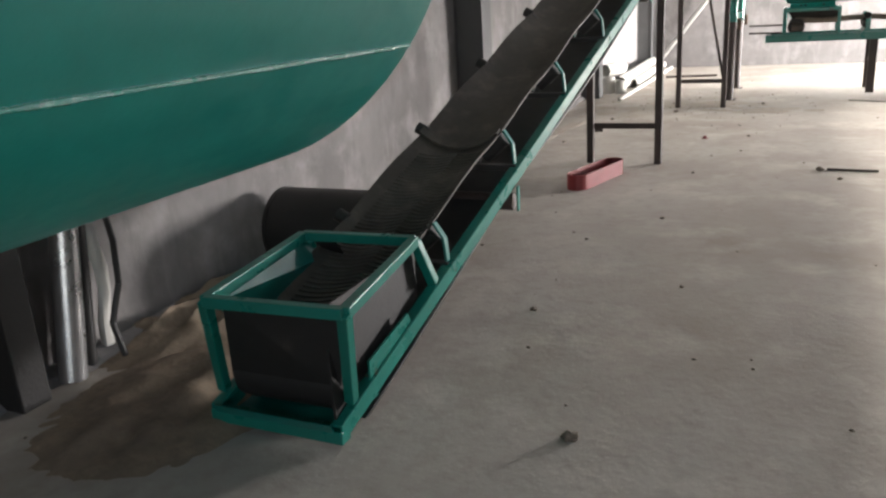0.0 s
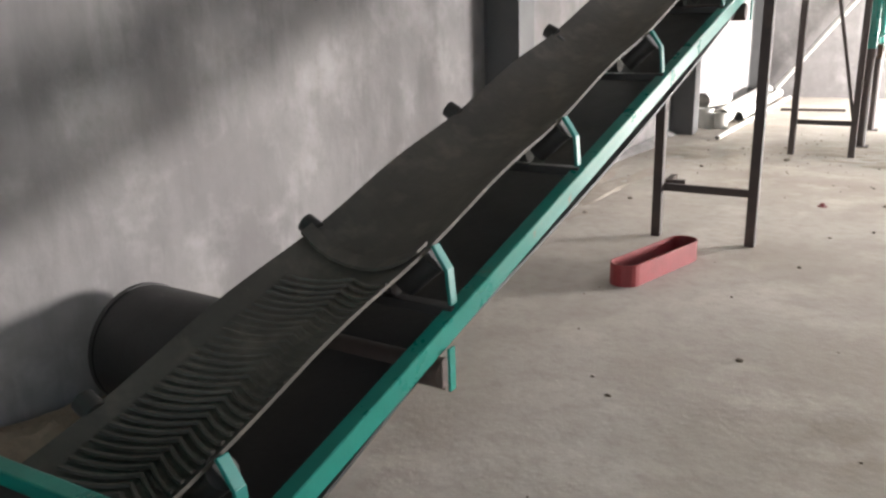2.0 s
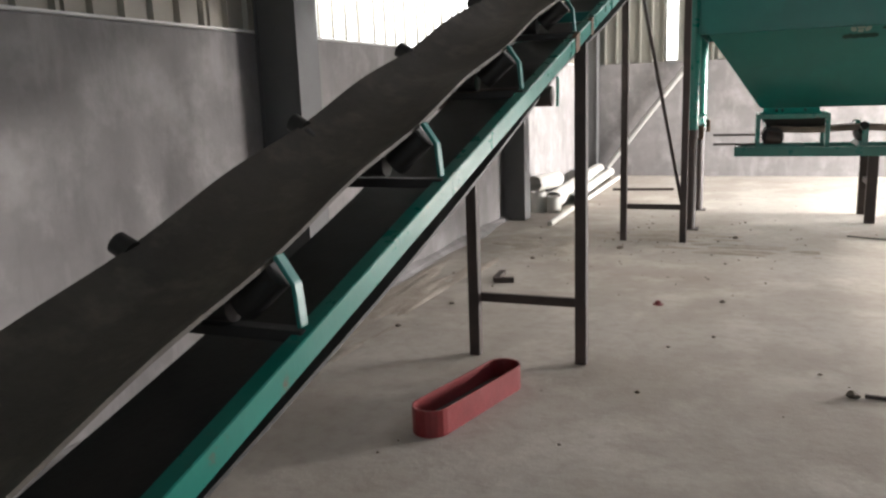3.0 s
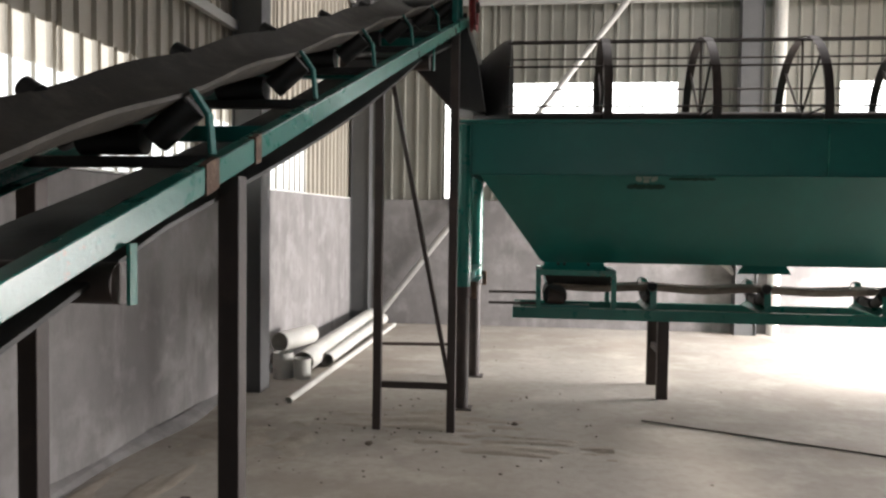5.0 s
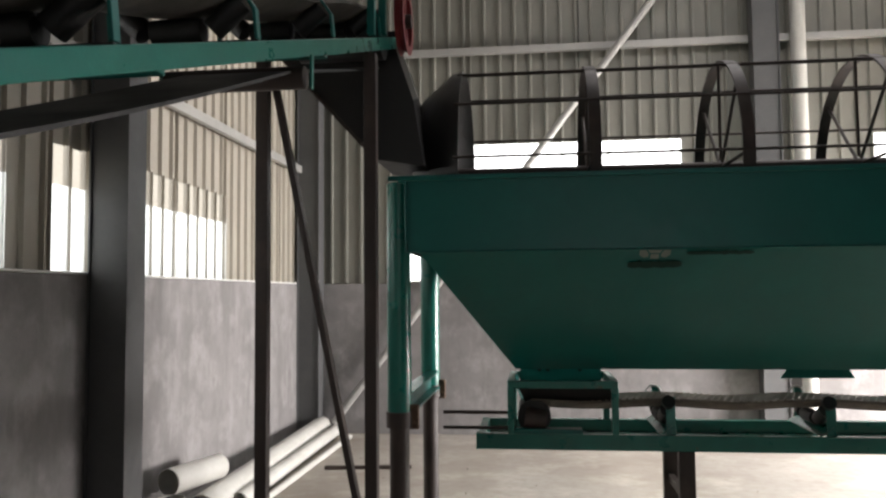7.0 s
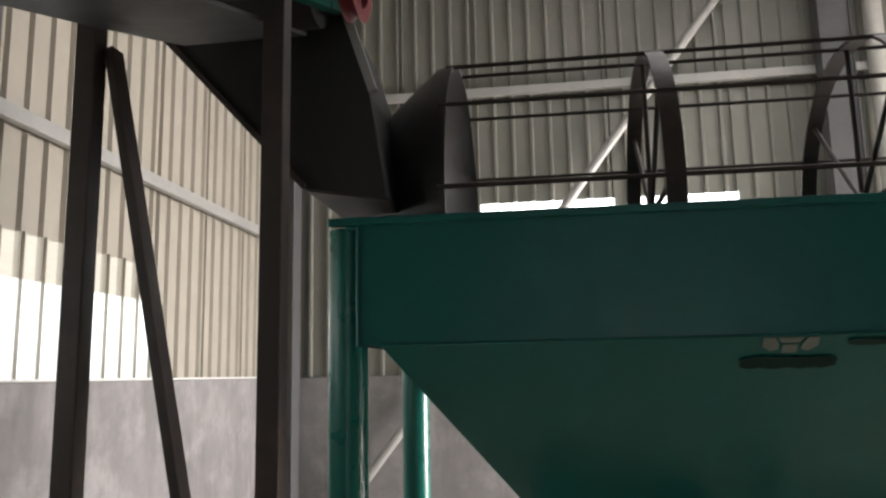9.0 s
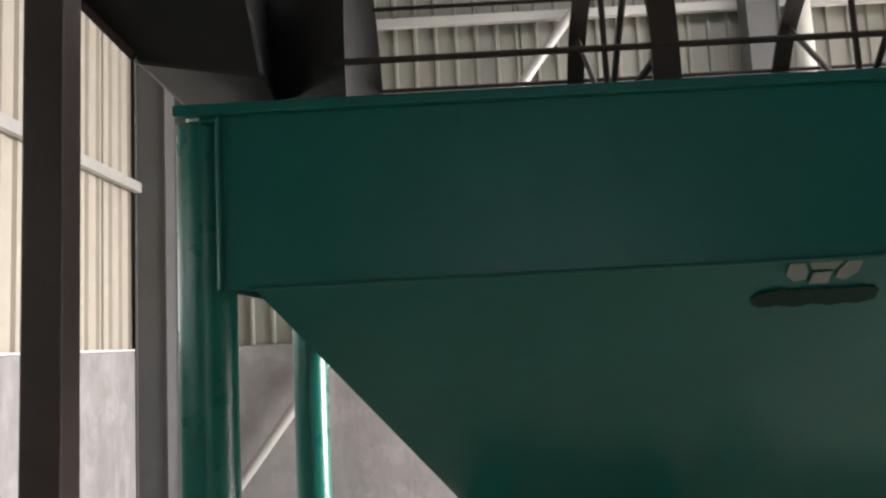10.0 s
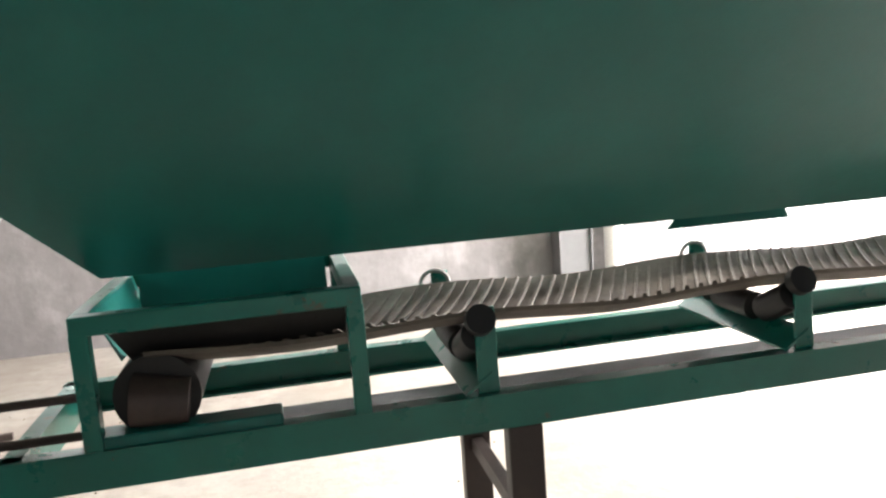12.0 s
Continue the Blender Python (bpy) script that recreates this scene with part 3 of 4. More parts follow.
part("plate_seam", rod(B(), (4.68, HY0 - 0.004, HK), (4.68, HY0 - 0.004, HT - 0.05), 0.007, n=8), WELD, hop, smooth=True)


def hopper_post(x, y):
    """A round green tube on a brown lower leg, clamped together with a welded collar."""
    post = part("post", rod(B(), (x, y, 1.0), (x, y, HT - 0.03), 0.07, n=28), GREEN_WORN, hop, smooth=True)
    part("lower_leg", rod(B(), (x, y, 0), (x, y, 1.02), 0.058, n=24), STEEL_DARK, post, "brown primed lower leg", smooth=True)
    part("collar", rod(B(), (x, y, 0.94), (x, y, 1.03), 0.078, n=24), STEEL_DARK, post, smooth=True)
    part("clamp_ear", block(B(), x + 0.06, x + 0.115, y - 0.02, y + 0.02, 0.93, 1.07, 0.006), RUST, post)
    part("foot_plate", block(B(), x - 0.09, x + 0.09, y - 0.09, y + 0.09, 0.0, 0.012, 0.003), STEEL_DARK, post)


hopper_post(1.84, HY0 + 0.09)
hopper_post(1.84, HY1 - 0.04)
hopper_post(7.32, HY0 + 0.09)
hopper_post(7.32, HY1 - 0.04)
part("edge_bead", rod(B(), (HX0 + 0.004, HY0 - 0.003, HK), (HX0 + 0.004, HY0 - 0.003, HT - 0.03), 0.008, n=8), GREEN, hop, smooth=True)
tie = part("tie_beam", beam(B(), (1.84, HY0 + 0.1, 1.075), (1.84, HY1 - 0.05, 1.075), 0.03, 0.12, bevel=0.004), GREEN, hop)
part("tie_flange", beam(B(), (1.87, HY0 + 0.12, 1.135), (1.87, HY1 - 0.08, 1.135), 0.09, 0.012), GREEN, tie)
part("tie_flange", beam(B(), (1.87, HY0 + 0.12, 1.015), (1.87, HY1 - 0.08, 1.015), 0.09, 0.012), GREEN, tie)

# ---- rotary screen in the hopper's mouth ----
DY, DZ, DR = 13.0, 2.515, 0.68
drum = thing("rotary_screen", (4.5, DY, DZ), "dark steel rotary screen cage with spoked rings lying in the hopper", "screen")
for x in (3.0, 3.85, 4.7, 5.55, 6.4, 7.15):
    bm = B()
    N = 48
    loops = [[(x + dx, DY + r * math.cos(2 * math.pi * k / N), DZ + r * math.sin(2 * math.pi * k / N)) for dx, r in ((-0.035, DR), (0.035, DR), (0.035, DR - 0.012), (-0.035, DR - 0.012))] for k in range(N)]
    vs = [[bm.verts.new(p) for p in lp] for lp in loops]
    for k in range(N):
        for i in range(4):
            bm.faces.new([vs[k][i], vs[k][(i + 1) % 4], vs[(k + 1) % N][(i + 1) % 4], vs[(k + 1) % N][i]])
    ring = part("ring", bm, STEEL_DARK, drum, smooth=True)
    for k in range(8):
        a = 2 * math.pi * k / 8 + math.pi / 2
        part("spoke", rod(B(), (x, DY + 0.05 * math.cos(a), DZ + 0.05 * math.sin(a)), (x, DY + (DR - 0.01) * math.cos(a), DZ + (DR - 0.01) * math.sin(a)), 0.011, n=8), STEEL_DARK, ring)
for k in range(12):
    a = 2 * math.pi * k / 12 + math.pi / 2
    part("rod", rod(B(), (2.17, DY + (DR - 0.006) * math.cos(a), DZ + (DR - 0.006) * math.sin(a)), (7.2, DY + (DR - 0.006) * math.cos(a), DZ + (DR - 0.006) * math.sin(a)), 0.009, n=8), STEEL_DARK, drum)
part("shaft", rod(B(), (1.95, DY, DZ), (7.4, DY, DZ), 0.04, n=20), STEEL_DARK, drum, smooth=True)
bm = B()
N = 48
prof_c = [(1.89, 0.42), (1.93, 0.50), (2.13, 0.665), (2.2, 0.68), (2.2, 0.668), (2.13, 0.65), (1.94, 0.485), (1.905, 0.42)]
vs = [[bm.verts.new((x, DY + r * math.cos(2 * math.pi * k / N), DZ + r * math.sin(2 * math.pi * k / N))) for x, r in prof_c] for k in range(N)]
for k in range(N):
    for i in range(len(prof_c)):
        j = (i + 1) % len(prof_c)
        bm.faces.new([vs[k][i], vs[k][j], vs[(k + 1) % N][j], vs[(k + 1) % N][i]])
part("inlet_cone", bm, BLACK, drum, "black cone-shaped inlet hood", smooth=True)

# ---- horizontal belt conveyor under the hopper ----
CY0, CY1, CZ = 12.96, 13.64, 0.70
hc = thing("horizontal_belt_conveyor", (4.5, 13.3, 0), "green horizontal conveyor with ribbed dusty belt under the hopper", "conveyor")
for y, f in ((CY0, 1), (CY1, -1)):
    prof_b = [(0, 0), (0.05, 0), (0.05, 0.008), (0.008, 0.008), (0.008, 0.092), (0.05, 0.092), (0.05, 0.1), (0, 0.1)]
    part("side_rail", sweep(B(), [[(x, y + f * a, CZ + h) for a, h in prof_b] for x in (2.24, 7.6)]), GREEN_WORN, hc)
part("end_crossbar", beam(B(), (2.27, CY0 + 0.01, CZ + 0.05), (2.27, CY1 - 0.01, CZ + 0.05), 0.05, 0.1), GREEN_WORN, hc)
prof2 = [(13.03, 1.015), (13.08, 0.99), (13.15, 0.962), (13.22, 0.95), (13.30, 0.945), (13.38, 0.95), (13.45, 0.96), (13.52, 0.975), (13.57, 0.995)]
bm = B()
rows = []
for k in range(101):
    x = 2.6 + 5.0 * k / 100
    sag = 0.010 * math.cos((x - 3.47) / 0.98 * 2 * math.pi) + 0.004 * noise.noise(Vector((x * 2, 8, 0)))
    rows.append([[bm.verts.new((x, y, z + sag - dh)) for y, z in prof2] for dh in (0, 0.012)])
for u, v in zip(rows, rows[1:]):
    for side in (0, 1):
        for i in range(len(prof2) - 1):
            bm.faces.new([u[side][i], u[side][i + 1], v[side][i + 1], v[side][i]])
    for i in (0, len(prof2) - 1):
        bm.faces.new([u[0][i], v[0][i], v[1][i], u[1][i]])
part("carrying_belt", bm, RUBBER_PALE, hc, "dusty grey-brown troughed belt", smooth=True)
bm = B()
secs = []
for k in range(-6, 7):
    y = 13.3 + 0.25 * k / 6
    z = next(u[1] + (v[1] - u[1]) * (y - u[0]) / (v[0] - u[0]) for u, v in zip(prof2, prof2[1:]) if u[0] <= y <= v[0])
    x = 0.13 * k / 6
    secs.append([(x + dx, y - 13.3, z - 0.945 + dz) for dx, dz in ((-0.008, 0), (0.008, 0.001), (0.005, 0.007), (-0.006, 0.007))])
sweep(bm, secs)
cleat2 = mesh_of(bm, "cleat", RUBBER_PALE)
for k in range(95):
    ob = new("cleat", cleat2)
    ob.location = (2.95 + 0.045 * k, 13.3, 0.947 + 0.010 * math.cos((2.97 + 0.045 * k - 3.47) / 0.98 * 2 * math.pi))
    ob.parent = hc
    ob.matrix_parent_inverse = hc.matrix_basis.inverted()
part("return_belt", block(B(), 2.6, 7.6, 13.18, 13.36, 0.70, 0.712), RUBBER_DARK, hc, "black return belt")
part("tail_pulley", rod(B(), (2.62, 13.04, 0.9), (2.62, 13.56, 0.9), 0.11, n=28), RUBBER_DARK, hc, smooth=True)
for k in range(5):
    x = 3.47 + 0.98 * k
    idl = part("idler_bracket", plate(B(), [(x - 0.05, CY0 + 0.02, CZ + 0.105), (x - 0.05, CY1 - 0.02, CZ + 0.105), (x + 0.03, CY1 - 0.02, CZ + 0.16), (x + 0.03, CY0 + 0.02, CZ + 0.16)], 0.008, (0.5, 0, -1)), GREEN_WORN, hc)
    for y, f in ((CY0 + 0.03, 1), (CY1 - 0.03, -1)):
        part("idler_arm", beam(B(), (x + 0.02, y, CZ + 0.1), (x + 0.02, y + f * 0.01, 1.04), 0.06, 0.012, up=(0, 1, 0), bevel=0.003), GREEN_WORN, idl)
        part("roller", rod(B(), (x, y + f * 0.02, 0.96), (x, y + f * 0.16, 0.89), 0.045, n=18), BLACK, idl, smooth=True)
        part("roller_cap", rod(B(), (x + 0.005, y - f * 0.02, 1.015 if f > 0 else 0.96), (x + 0.005, y + f * 0.01, 1.0 if f > 0 else 0.95), 0.042, n=18), BLACK, idl, smooth=True)
    loop = [(x + 0.05 * math.cos(math.pi * q / 10), 13.585, 1.0 + 0.045 * math.sin(math.pi * q / 10)) for q in range(11)]
    bm = B()
    for p, q in zip(loop, loop[1:]):
        rod(bm, p, q, 0.007, n=8)
    part("roller_guard", bm, PURLIN, idl, "bare steel hoop over the roller end", smooth=True)
    part("roller", rod(B(), (x, 13.2, 0.885), (x, 13.4, 0.885), 0.045, n=18), BLACK, idl, smooth=True)
for x in (3.58, 6.4):
    for y in (CY0 + 0.03, CY1 - 0.03):
        leg = part("leg", beam(B(), (x, y, 0), (x, y, CZ), 0.10, 0.06, up=(0, 1, 0), bevel=0.005), STEEL_DARK, hc, "brown primed leg")
    part("leg_crossbar", beam(B(), (x, CY0 + 0.05, 0.4), (x, CY1 - 0.05, 0.4), 0.04, 0.05), STEEL_DARK, leg)
# bolts and worn patches
for x in (2.66, 2.72, 2.95):
    part("bolt", rod(B(), (x, CY1 - 0.075, 1.17), (x, CY1 - 0.10, 1.16), 0.014, n=8), BLACK, hc)
for y0, y1, lab in ((7.8, 7.87, "rusty weld patch"), (8.1, 8.14, "rusty weld patch")):
    prof_w = [(-0.004, 0.01), (0.02, 0.008), (0.02, 0.09), (-0.004, 0.09)]
    part("weld_patch", sweep(B(), [[inc(y, a, h + 0.006 * noise.noise(Vector((y * 20, a * 30, h * 30)))) for a, h in prof_w] for y in (y0, (y0 + y1) / 2, y1)]), RUST, conv, lab)
# feed box over the belt tail
TZ = 1.118
fb = part("feed_box_rim", beam(B(), (2.45, CY0 + 0.02, TZ), (3.16, CY0 + 0.02, TZ), 0.045, 0.05, bevel=0.004), GREEN_WORN, hc, "green angle-steel feed box")
part("rim_bar", beam(B(), (2.45, CY1 - 0.02, TZ), (3.16, CY1 - 0.02, TZ), 0.045, 0.05, bevel=0.004), GREEN_WORN, fb)
for x in (2.47, 3.14):
    part("rim_bar", beam(B(), (x, CY0 + 0.04, TZ), (x, CY1 - 0.04, TZ), 0.045, 0.05, bevel=0.004), GREEN_WORN, fb)
    for y in (CY0 + 0.02, CY1 - 0.02):
        part("post", beam(B(), (x, y, CZ + 0.1), (x, y, TZ - 0.02), 0.045, 0.045, up=(0, 1, 0), bevel=0.004), GREEN_WORN, fb)
part("side_plate", plate(B(), [(2.49, CY0 + 0.06, TZ + 0.02), (2.49, CY1 - 0.06, TZ + 0.02), (2.54, CY1 - 0.1, TZ - 0.12), (2.54, CY0 + 0.1, TZ - 0.12)], 0.005, (1, 0, 0)), GREEN, fb)
part("side_plate", plate(B(), [(2.52, CY1 - 0.05, TZ + 0.1), (3.1, CY1 - 0.05, TZ + 0.1), (3.1, CY1 - 0.14, TZ - 0.08), (2.52, CY1 - 0.14, TZ - 0.08)], 0.005, (0, -1, 0)), GREEN, fb)
part("rubber_skirt", plate(B(), [(2.52, CY0 + 0.05, TZ - 0.025), (3.12, CY0 + 0.05, TZ - 0.025), (3.12, CY0 + 0.13, TZ - 0.13), (2.56, CY0 + 0.13, TZ - 0.13)], 0.006, (0, 1, 0)), RUBBER_DARK, fb)
part("drive_motor", rod(B(), (2.56, CY0 + 0.07, 0.9), (2.70, CY0 + 0.07, 0.88), 0.07, 0.06, n=24), STEEL_DARK, hc, smooth=True)
part("motor_box", block(B(), 2.45, 2.93, CY0 + 0.012, CY0 + 0.1, CZ + 0.06, CZ + 0.13, 0.005), GREEN, hc)
for z in (0.83, 0.93):
    part("tension_rod", rod(B(), (2.02, CY0 + 0.05, z), (2.45, CY0 + 0.05, z), 0.012, n=10), STEEL_DARK, hc, smooth=True)
part("outlet_skirt", plate(B(), [(4.35, CY1 - 0.05, 1.1), (4.85, CY1 - 0.05, 1.1), (4.75, CY1 - 0.12, 1.24), (4.42, CY1 - 0.12, 1.24)], 0.006, (0, 1, 0)), GREEN, hc, "pale lit green outlet skirt")

# emblem and painted-over patches on the hopper front
eb = thing("emblem_sticker", (3.28, 12.3, 1.88), "dull white emblem sticker on the green hopper plate", "sticker")


def slope_at(x, z, lift=0.006):
    z += 0.017
    t = (HK - z) / (HK - HB)
    return Vector((x + 0.025, HY0 + t * (BYF - HY0) - lift * 0.64, z - lift * 0.76))


for pts in ([(3.20, 1.935), (3.235, 1.935), (3.25, 1.915), (3.25, 1.90), (3.225, 1.895), (3.20, 1.91)],
            [(3.37, 1.935), (3.335, 1.935), (3.32, 1.915), (3.32, 1.90), (3.345, 1.895), (3.37, 1.91)],
            [(3.245, 1.935), (3.325, 1.935), (3.312, 1.92), (3.258, 1.92)], [(3.262, 1.914), (3.308, 1.914), (3.308, 1.889), (3.262, 1.889)]):
    part("shape", plate(B(), [slope_at(x, z) for x, z in pts], 0.001, (0, -0.64, -0.76)), STICKER, eb)
for x0, x1, z0, z1 in ((3.14, 3.44, 1.834, 1.882), (3.46, 3.82, 1.905, 1.93)):
    k, zc, hz = 14, (z0 + z1) / 2, (z1 - z0) / 2
    edge = [(x0 + (x1 - x0) * i / k, 1) for i in range(k + 1)] + [(x1 - (x1 - x0) * i / k, -1) for i in range(k + 1)]
    pts = [slope_at(x, zc + sg * hz * (0.75 + 0.5 * noise.noise(Vector((x * 37, sg * 4.0, 0)))) * (0.55 if x in (x0, x1) else 1.0)) for x, sg in edge]
    bm = plate(B(), pts, 0.001, (0, -0.64, -0.76))
    part("painted_over_patch", bm, DIRT, hop, "dark overpainted lettering patch")

# ---- green tank by the wall ----
TX, TZC, TR, TY0, TY1 = 0.81, 1.98, 1.0, -3.6, 3.13
tank = thing("horizontal_tank", (TX, 0, 0), "large dark green horizontal steel tank with weld seams on dark supports", "tank")
bm = B()
N = 72
prof_t = [(TY0 - 0.02, 0.0), (TY0, 0.95), (TY0 + 0.05, TR), (TY1 - 0.02, TR), (TY1, TR - 0.012), (TY1 + 0.02, 0.93), (TY1 + 0.03, 0.0)]
vs = [[bm.verts.new((TX + r * math.cos(2 * math.pi * k / N), y, TZC + r * math.sin(2 * math.pi * k / N))) for y, r in prof_t] for k in range(N)]
for k in range(N):
    for i in range(len(prof_t) - 1):
        bm.faces.new([vs[k][i], vs[k][i + 1], vs[(k + 1) % N][i + 1], vs[(k + 1) % N][i]])
bmesh.ops.remove_doubles(bm, verts=bm.verts, dist=0.0005)
shell = part("shell", bm, GREEN, tank, smooth=True)
ang = -math.asin((TZC - 1.374) / TR)
bm = B()
pts = []
for k in range(160):
    y = 3.1 - 6.0 * k / 159
    r = 0.007 + 0.004 * noise.noise(Vector((y * 9, 0, 0)))
    pts.append([(TX + (TR + r * math.cos(b)) * math.cos(ang) - r * math.sin(b) * math.sin(ang), y, TZC + (TR + r * math.cos(b)) * math.sin(ang) + r * math.sin(b) * math.cos(ang)) for b in [2 * math.pi * i / 6 for i in range(6)]])
part("weld_seam", sweep(bm, pts), WELD, shell, "glossy lengthwise weld bead", smooth=True)
bm = B()
for k in range(N):
    a0, a1 = 2 * math.pi * k / N, 2 * math.pi * (k + 1) / N
    rod(bm, (TX + TR * math.cos(a0), 1.55, TZC + TR * math.sin(a0)), (TX + TR * math.cos(a1), 1.55, TZC + TR * math.sin(a1)), 0.006, n=6)
part("ring_weld", bm, GREEN, shell)
for y in (2.86, -2.5):
    part("support", beam(B(), (-0.17, y, 0), (-0.17, y, 1.7), 0.14, 0.14, up=(0, 1, 0), bevel=0.006), BLACK, tank)

# ---- loose things ----
bm = B()
cr = [Vector((3.3 + 0.19 * k, 12.18 - 0.085 * k + 0.03 * noise.noise(Vector((k * 0.9, 1, 0))), 0.004)) for k in range(10)]
for a, b in zip(cr, cr[1:]):
    rod(bm, a, b, 0.006, n=6)
solo("floor_hose", bm, RUBBER, "thin dark hose lying across the dusty floor", "hose")

solo("mortar_strip", sweep(B(), [[(-0.27 + 0.1 * noise.noise(Vector((y, 0, 0))) + dx, y, z) for dx, z in ((-0.02, 0.0), (0.09, 0.0), (0.05, 0.03), (-0.02, 0.06))] for y in [2.2 + 0.1 * k for k in range(140)]]), PLASTER, "rough spilled mortar along the wall foot", "mortar", kind="structure")

bar = thing("steel_barrel", (0.1, 4.62, 0), "black steel barrel lying on its side by the wall", "barrel")
part("body", rod(B(), (-0.12, 4.72, 0.25), (0.52, 4.72, 0.25), 0.242, n=40), BLACK, bar, smooth=True)
for x in (-0.11, 0.51):
    part("hoop", rod(B(), (x - 0.012, 4.72, 0.25), (x + 0.012, 4.72, 0.25), 0.247, n=40), BLACK, bar, smooth=True)

solo("steel_pipe", rod(B(), (-0.17, 3.1, 0.0), (-0.19, 3.4, 1.75), 0.06, n=24), SILVER, "shiny silver steel pipe standing against the wall", "pipe", smooth=True)
bm = B()
pl = [Vector((-0.17, 3.44, 1.5)), Vector((-0.16, 3.40, 0.9)), Vector((-0.13, 3.42, 0.55)), Vector((-0.1, 3.38, 0.36)), Vector((-0.13, 3.33, 0.18)), Vector((-0.1, 3.34, 0.01))]
for a, b in zip(pl, pl[1:]):
    rod(bm, a, b, 0.015, n=8)
solo("hanging_cable", bm, BLACK, "black cable hanging down beside the wall", "cable")
solo("steel_pipe", rod(B(), (-0.2, 3.22, 0.0), (-0.22, 3.46, 1.72), 0.035, n=20), BLACK, "thin dark steel pipe standing beside a silver one", "pipe", smooth=True)
bm = B()
cl = [Vector((-0.2 + 0.02 * math.sin(k * 1.1), 3.36 + 0.03 * noise.noise(Vector((k * 0.6, 2, 0))), 1.35 - 0.13 * k)) for k in range(11)]
sweep(bm, [[c + Vector((0.045 * (0.6 + 0.5 * noise.noise(Vector((k * 0.7, i, 0)))) * math.cos(math.pi * i / 4), 0.05 * (0.6 + 0.5 * noise.noise(Vector((i * 0.9, k * 0.5, 4)))) * math.sin(math.pi * i / 4), 0)) for i in range(8)] for k, c in enumerate(cl)])
solo("plastic_wrap", bm, PVC, "crumpled pale plastic wrapping hanging beside the pipes", "wrapping", smooth=True)
bm = B()
bmesh.ops.create_grid(bm, x_segments=24, y_segments=40, size=0.5)
for v in bm.verts:
    d = v.co.length / 0.5
    v.co = Vector((-0.08 + v.co.x * 0.75, 4.05 + v.co.y * 1.7, max(-0.01, 0.10 * (1 - d * d) * (1 + noise.noise(v.co * 9)) + 0.02 * noise.noise(v.co * 19) - 0.004)))
solo("sand_heap", bm, SAND, "low brown bank of loose sand against the wall foot", "sand", kind="stuff", smooth=True)
bm = B()
bmesh.ops.create_grid(bm, x_segments=26, y_segments=26, size=0.5)
for v in bm.verts:
    d = v.co.length / 0.5
    v.co = Vector((0.42 + v.co.x * 0.95, 3.1 + v.co.y * 1.25, max(-0.01, 0.05 * (1 - d * d) * (1 + noise.noise(v.co * 7)) + 0.012 * noise.noise(v.co * 22) - 0.004)))
solo("sand_heap", bm, SAND, "thin brown heap of loose sand on the floor by the wall", "sand", kind="stuff", smooth=True)


def stadium(c, d, length, r, n=10):
    d = Vector(d).normalized()
    side = Vector((-d.y, d.x, 0))
    out = []
    for s in (1, -1):
        for k in range(n + 1):
            a = -math.pi / 2 + math.pi * k / n
            out.append(Vector(c) + d * (s * (length / 2 - r) + s * r * math.cos(a)) + side * (s * r * math.sin(a)))
    return out


gd, gc = (0.20, 0.75, 0), (1.195, 7.27, 0)
bm = B()
outer, inner = stadium(gc, gd, 0.78, 0.088), stadium(gc, gd, 0.765, 0.08)
H = 0.125
lo, li = [bm.verts.new(p) for p in outer], [bm.verts.new(p + Vector((0, 0, 0.008))) for p in inner]
ho, hi = [bm.verts.new(p + Vector((0, 0, H))) for p in outer], [bm.verts.new(p + Vector((0, 0, H))) for p in inner]
K = len(outer)
for i in range(K):
    j = (i + 1) % K
    bm.faces.new([lo[i], lo[j], ho[j], ho[i]])
    bm.faces.new([ho[i], ho[j], hi[j], hi[i]])
    bm.faces.new([hi[i], hi[j], li[j], li[i]])
bm.faces.new(lo[::-1])
bm.faces.new(li)
guard = thing("belt_guard", gc, "red oval sheet-metal belt guard lying open on the floor", "guard")
part("pan", bm, RED, guard)
part("inner_mat", plate(B(), [p + Vector((0, 0, 0.012)) for p in stadium(gc, gd, 0.75, 0.075)], 0.02, (0, 0, 1)), BLACK, guard, "dark greasy inside")

bm = B()
rod(bm, (0, 0, 0), (0, 0, 0.01), 0.05, n=10)
bmesh.ops.create_icosphere(bm, subdivisions=2, radius=0.03, matrix=Matrix.Translation((0, 0, 0.015)))
for v in bm.verts:
    v.co = Vector((1.85, 9.32, 0)) + v.co * 0.7 + Vector((0.01 * noise.noise(v.co * 40), 0.01 * noise.noise(v.co * 31), 0))
solo("red_cap", bm, RED, "small bright red plastic cap on the floor", "cap")
bm = beam(B(), (0.55, 9.68, 0.02), (0.70, 9.72, 0.02), 0.05, 0.04)
beam(bm, (0.56, 9.7, 0.02), (0.54, 9.95, 0.02), 0.05, 0.04)
solo("angle_offcut", bm, STEEL_DARK, "dark brown steel angle offcut on the floor", "offcut")
solo("steel_bar", beam(B(), (2.95, 7.9, 0.01), (3.32, 7.87, 0.01), 0.02, 0.018, bevel=0.003), STEEL_DARK, "short dark steel bar lying on the floor", "bar")
solo("steel_bar", beam(B(), (0.55, 15.4, 0.02), (1.4, 15.5, 0.02), 0.04, 0.035, bevel=0.004), STEEL_DARK, "long dark steel bar lying on the floor", "bar")
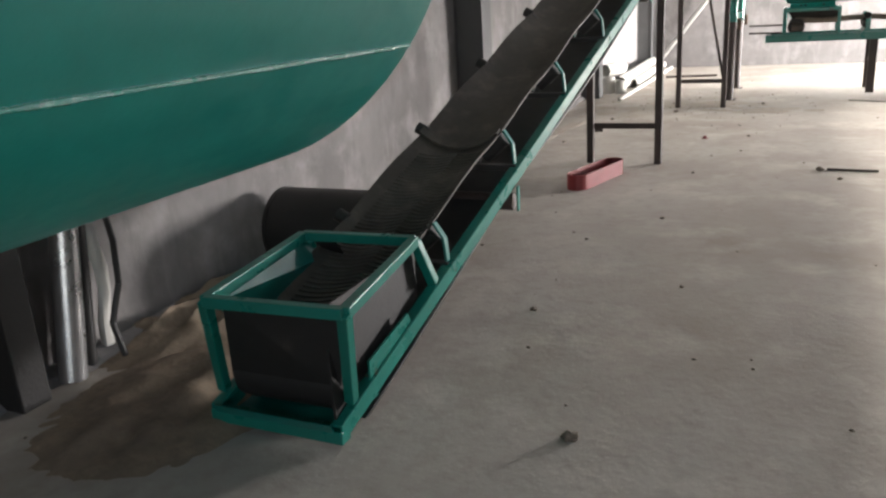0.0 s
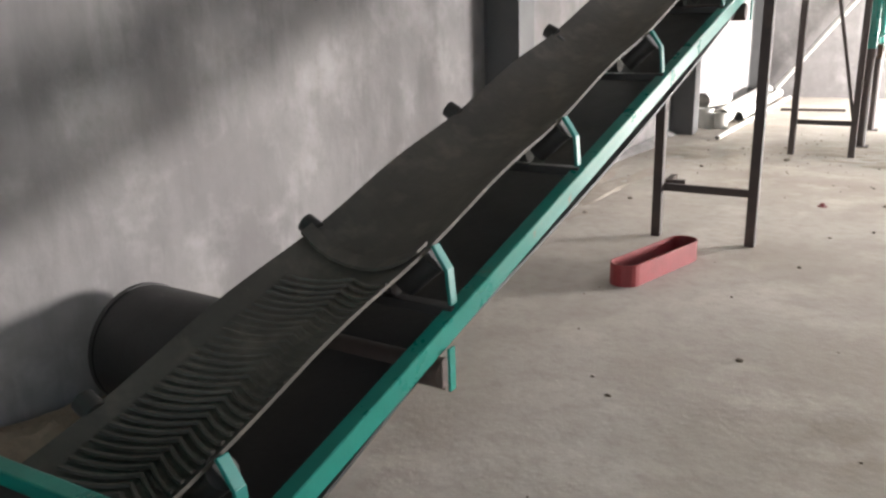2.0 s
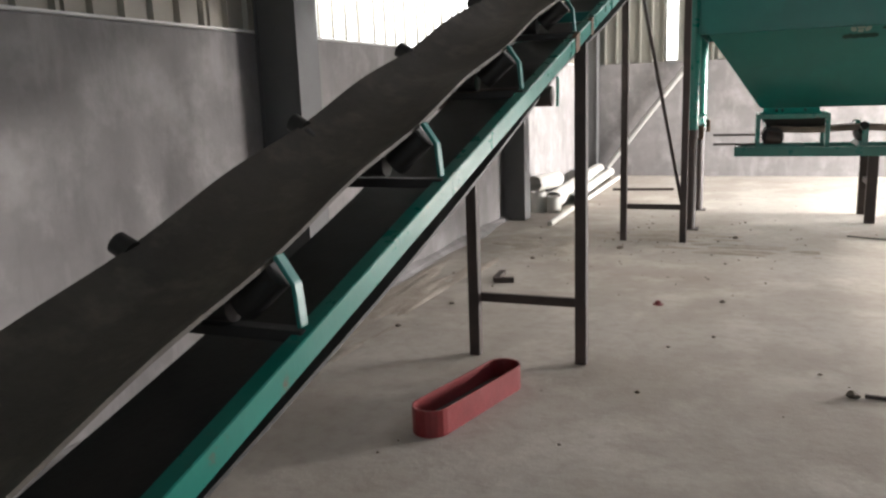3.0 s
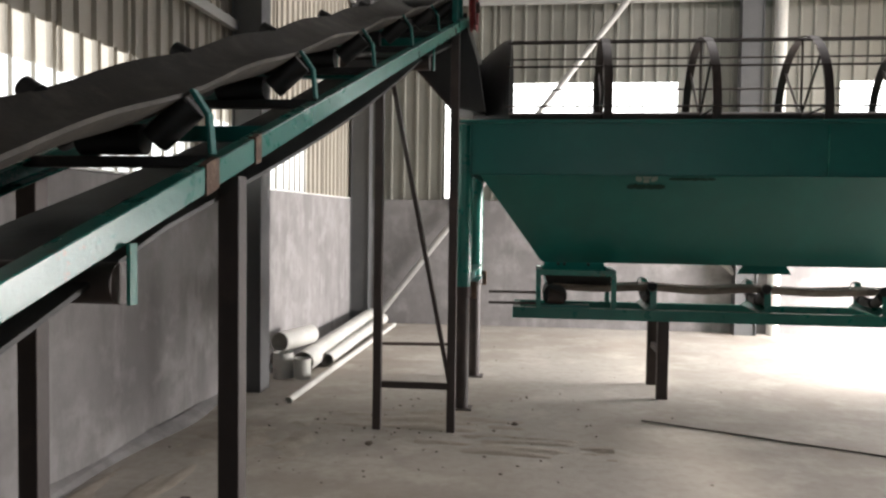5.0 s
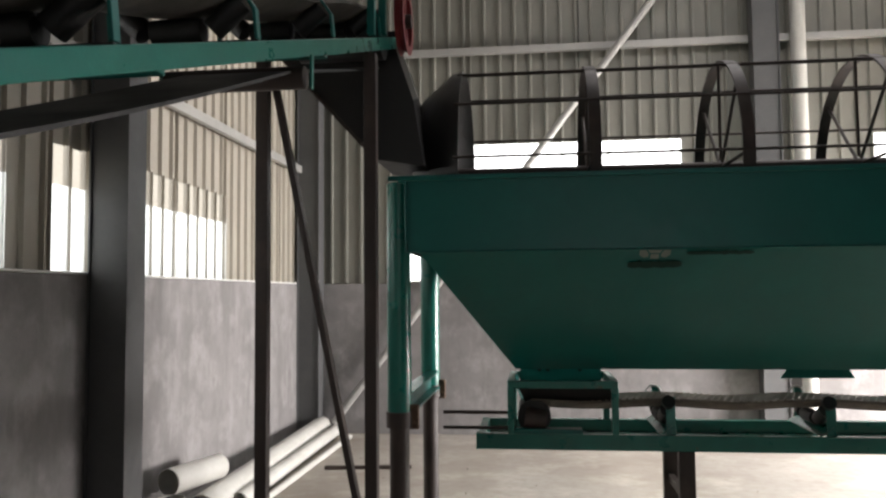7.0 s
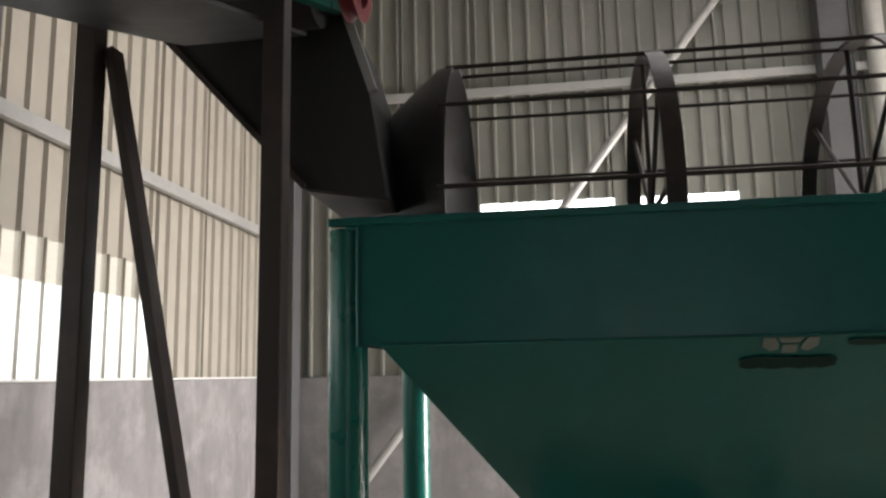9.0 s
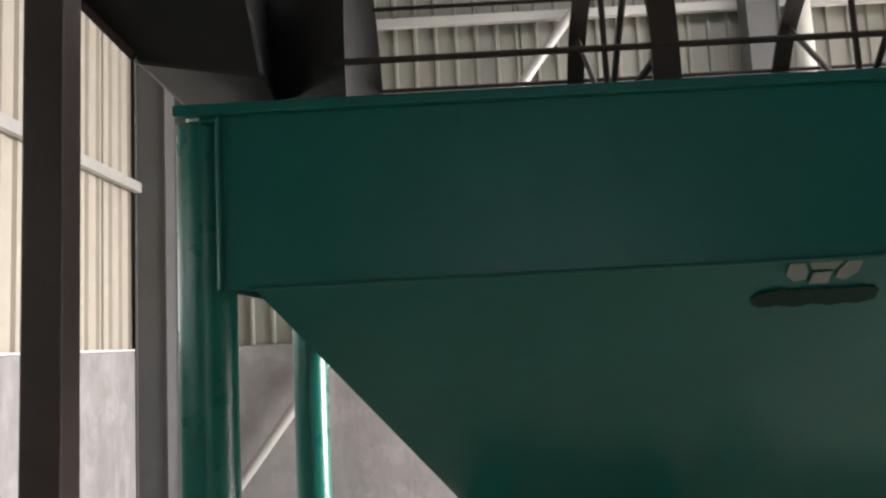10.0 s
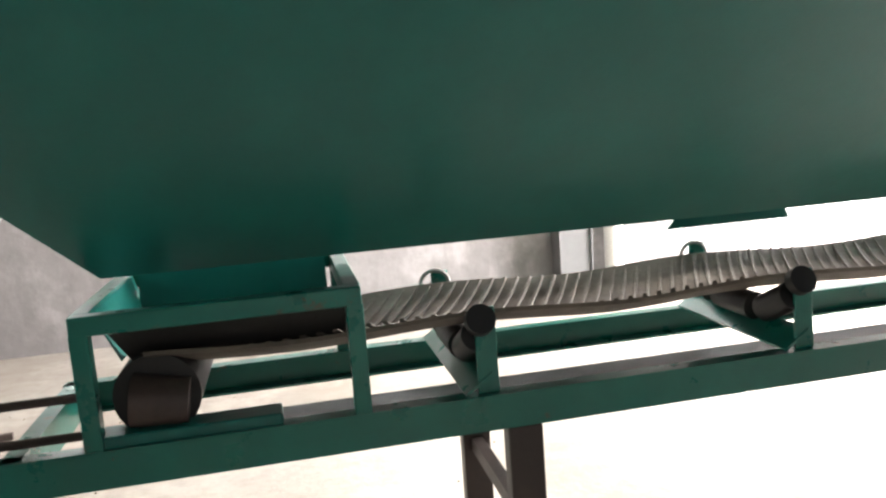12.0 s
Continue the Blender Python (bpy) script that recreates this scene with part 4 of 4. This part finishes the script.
for x, y, r in ((2.03, 3.29, 0.03), (1.55, 4.4, 0.018), (2.9, 7.9, 0.03), (1.9, 6.2, 0.015), (0.45, 9.0, 0.02), (0.62, 10.6, 0.02), (0.3, 8.4, 0.018), (2.2, 4.9, 0.012), (1.3, 11.2, 0.03), (2.3, 11.9, 0.025)):
    bm = B()
    bmesh.ops.create_icosphere(bm, subdivisions=2, radius=r)
    for v in bm.verts:
        v.co = Vector((x, y, r * 0.35)) + Vector((v.co.x, v.co.y, v.co.z * 0.6)) * (1 + 0.5 * noise.noise(v.co * 60 + Vector((x, y, 0))))
    solo("dirt_clod", bm, STONE, "small dark dirt clod on the dusty floor", "clod", group="clods on the floor", smooth=True)
solo("plastic_pipe", hollow(B(), (0.12, 13.5, 0.115), (0.0, 17.3, 0.115), 0.11, 0.006, 28), PVC, "long pale plastic pipe lying along the wall", "pipe", group="pipes by the wall", smooth=True)
solo("plastic_pipe", hollow(B(), (0.26, 13.9, 0.075), (0.2, 17.3, 0.075), 0.07, 0.005, 24), PVC, "long pale plastic pipe lying along the wall", "pipe", group="pipes by the wall", smooth=True)
solo("plastic_pipe", hollow(B(), (0.38, 12.24, 0.035), (0.42, 17.0, 0.035), 0.03, 0.004, 16), PVC, "thin white plastic pipe lying on the floor", "pipe", group="pipes by the wall", smooth=True)
solo("pipe_elbow", hollow(B(), (0.18, 13.28, 0.0), (0.18, 13.28, 0.2), 0.085, 0.007, 28), PVC, "short upright pale plastic pipe socket", "pipe", group="pipes by the wall", smooth=True)
solo("pipe_elbow", hollow(B(), (-0.02, 13.3, 0.0), (-0.02, 13.3, 0.25), 0.1, 0.008, 28), PVC, "short upright pale plastic pipe socket", "pipe", group="pipes by the wall", smooth=True)
solo("pipe_elbow", hollow(B(), (-0.1, 13.42, 0.33), (0.05, 14.0, 0.33), 0.10, 0.006, 28), PVC, "short pale plastic pipe resting on the others", "pipe", group="pipes by the wall", smooth=True)

# crumbs of dirt strewn over the floor
rnd = random.Random(7)
bm = B()
for k in range(220):
    x, y = rnd.uniform(0.0, 4.6), rnd.uniform(2.5, 16.5)
    if rnd.random() < 0.45:
        x, y = rnd.gauss(1.5, 0.7), rnd.gauss(11.4, 0.8)
    if x < -0.1:
        continue
    r = rnd.uniform(0.003, 0.011) * (1.6 if rnd.random() < 0.06 else 1.0)
    p = Vector((x, y, r * 0.3))
    vs = [bm.verts.new(p + Vector(d) * r * rnd.uniform(0.6, 1.3)) for d in ((1.4, 0, 0), (0, 1.2, 0), (-1.3, 0, 0), (0, -1.2, 0), (0, 0, 0.8), (0, 0, -0.6))]
    for a, b, c in ((0, 1, 4), (1, 2, 4), (2, 3, 4), (3, 0, 4), (1, 0, 5), (2, 1, 5), (3, 2, 5), (0, 3, 5)):
        bm.faces.new((vs[a], vs[b], vs[c]))
solo("floor_debris", bm, STONE, "small crumbs of dirt scattered on the floor", "debris", kind="stuff")
# thin drifts of brown dust
for cx, cy, rx, ry, seed in ((1.5, 11.9, 0.9, 0.35, 1), (2.3, 11.3, 0.7, 0.25, 2), (0.5, 11.2, 0.5, 0.5, 3), (0.1, 9.0, 0.25, 1.6, 4), (0.1, 5.6, 0.3, 1.2, 5)):
    bm = B()
    bmesh.ops.create_grid(bm, x_segments=30, y_segments=30, size=1.0)
    for v in bm.verts:
        d = v.co.length
        h = 0.016 * (1 - d) + 0.02 * noise.noise(Vector((v.co.x * 2.5, v.co.y * 2.5, seed * 3.1))) + 0.006 * noise.noise(Vector((v.co.x * 9, v.co.y * 9, seed)))
        v.co = Vector((cx + v.co.x * rx, cy + v.co.y * ry, max(-0.02, min(0.02, h) - 0.004)))
    solo("dust_drift", bm, DUST, "thin drift of brown dust on the concrete floor", "dust", kind="stuff", smooth=True)
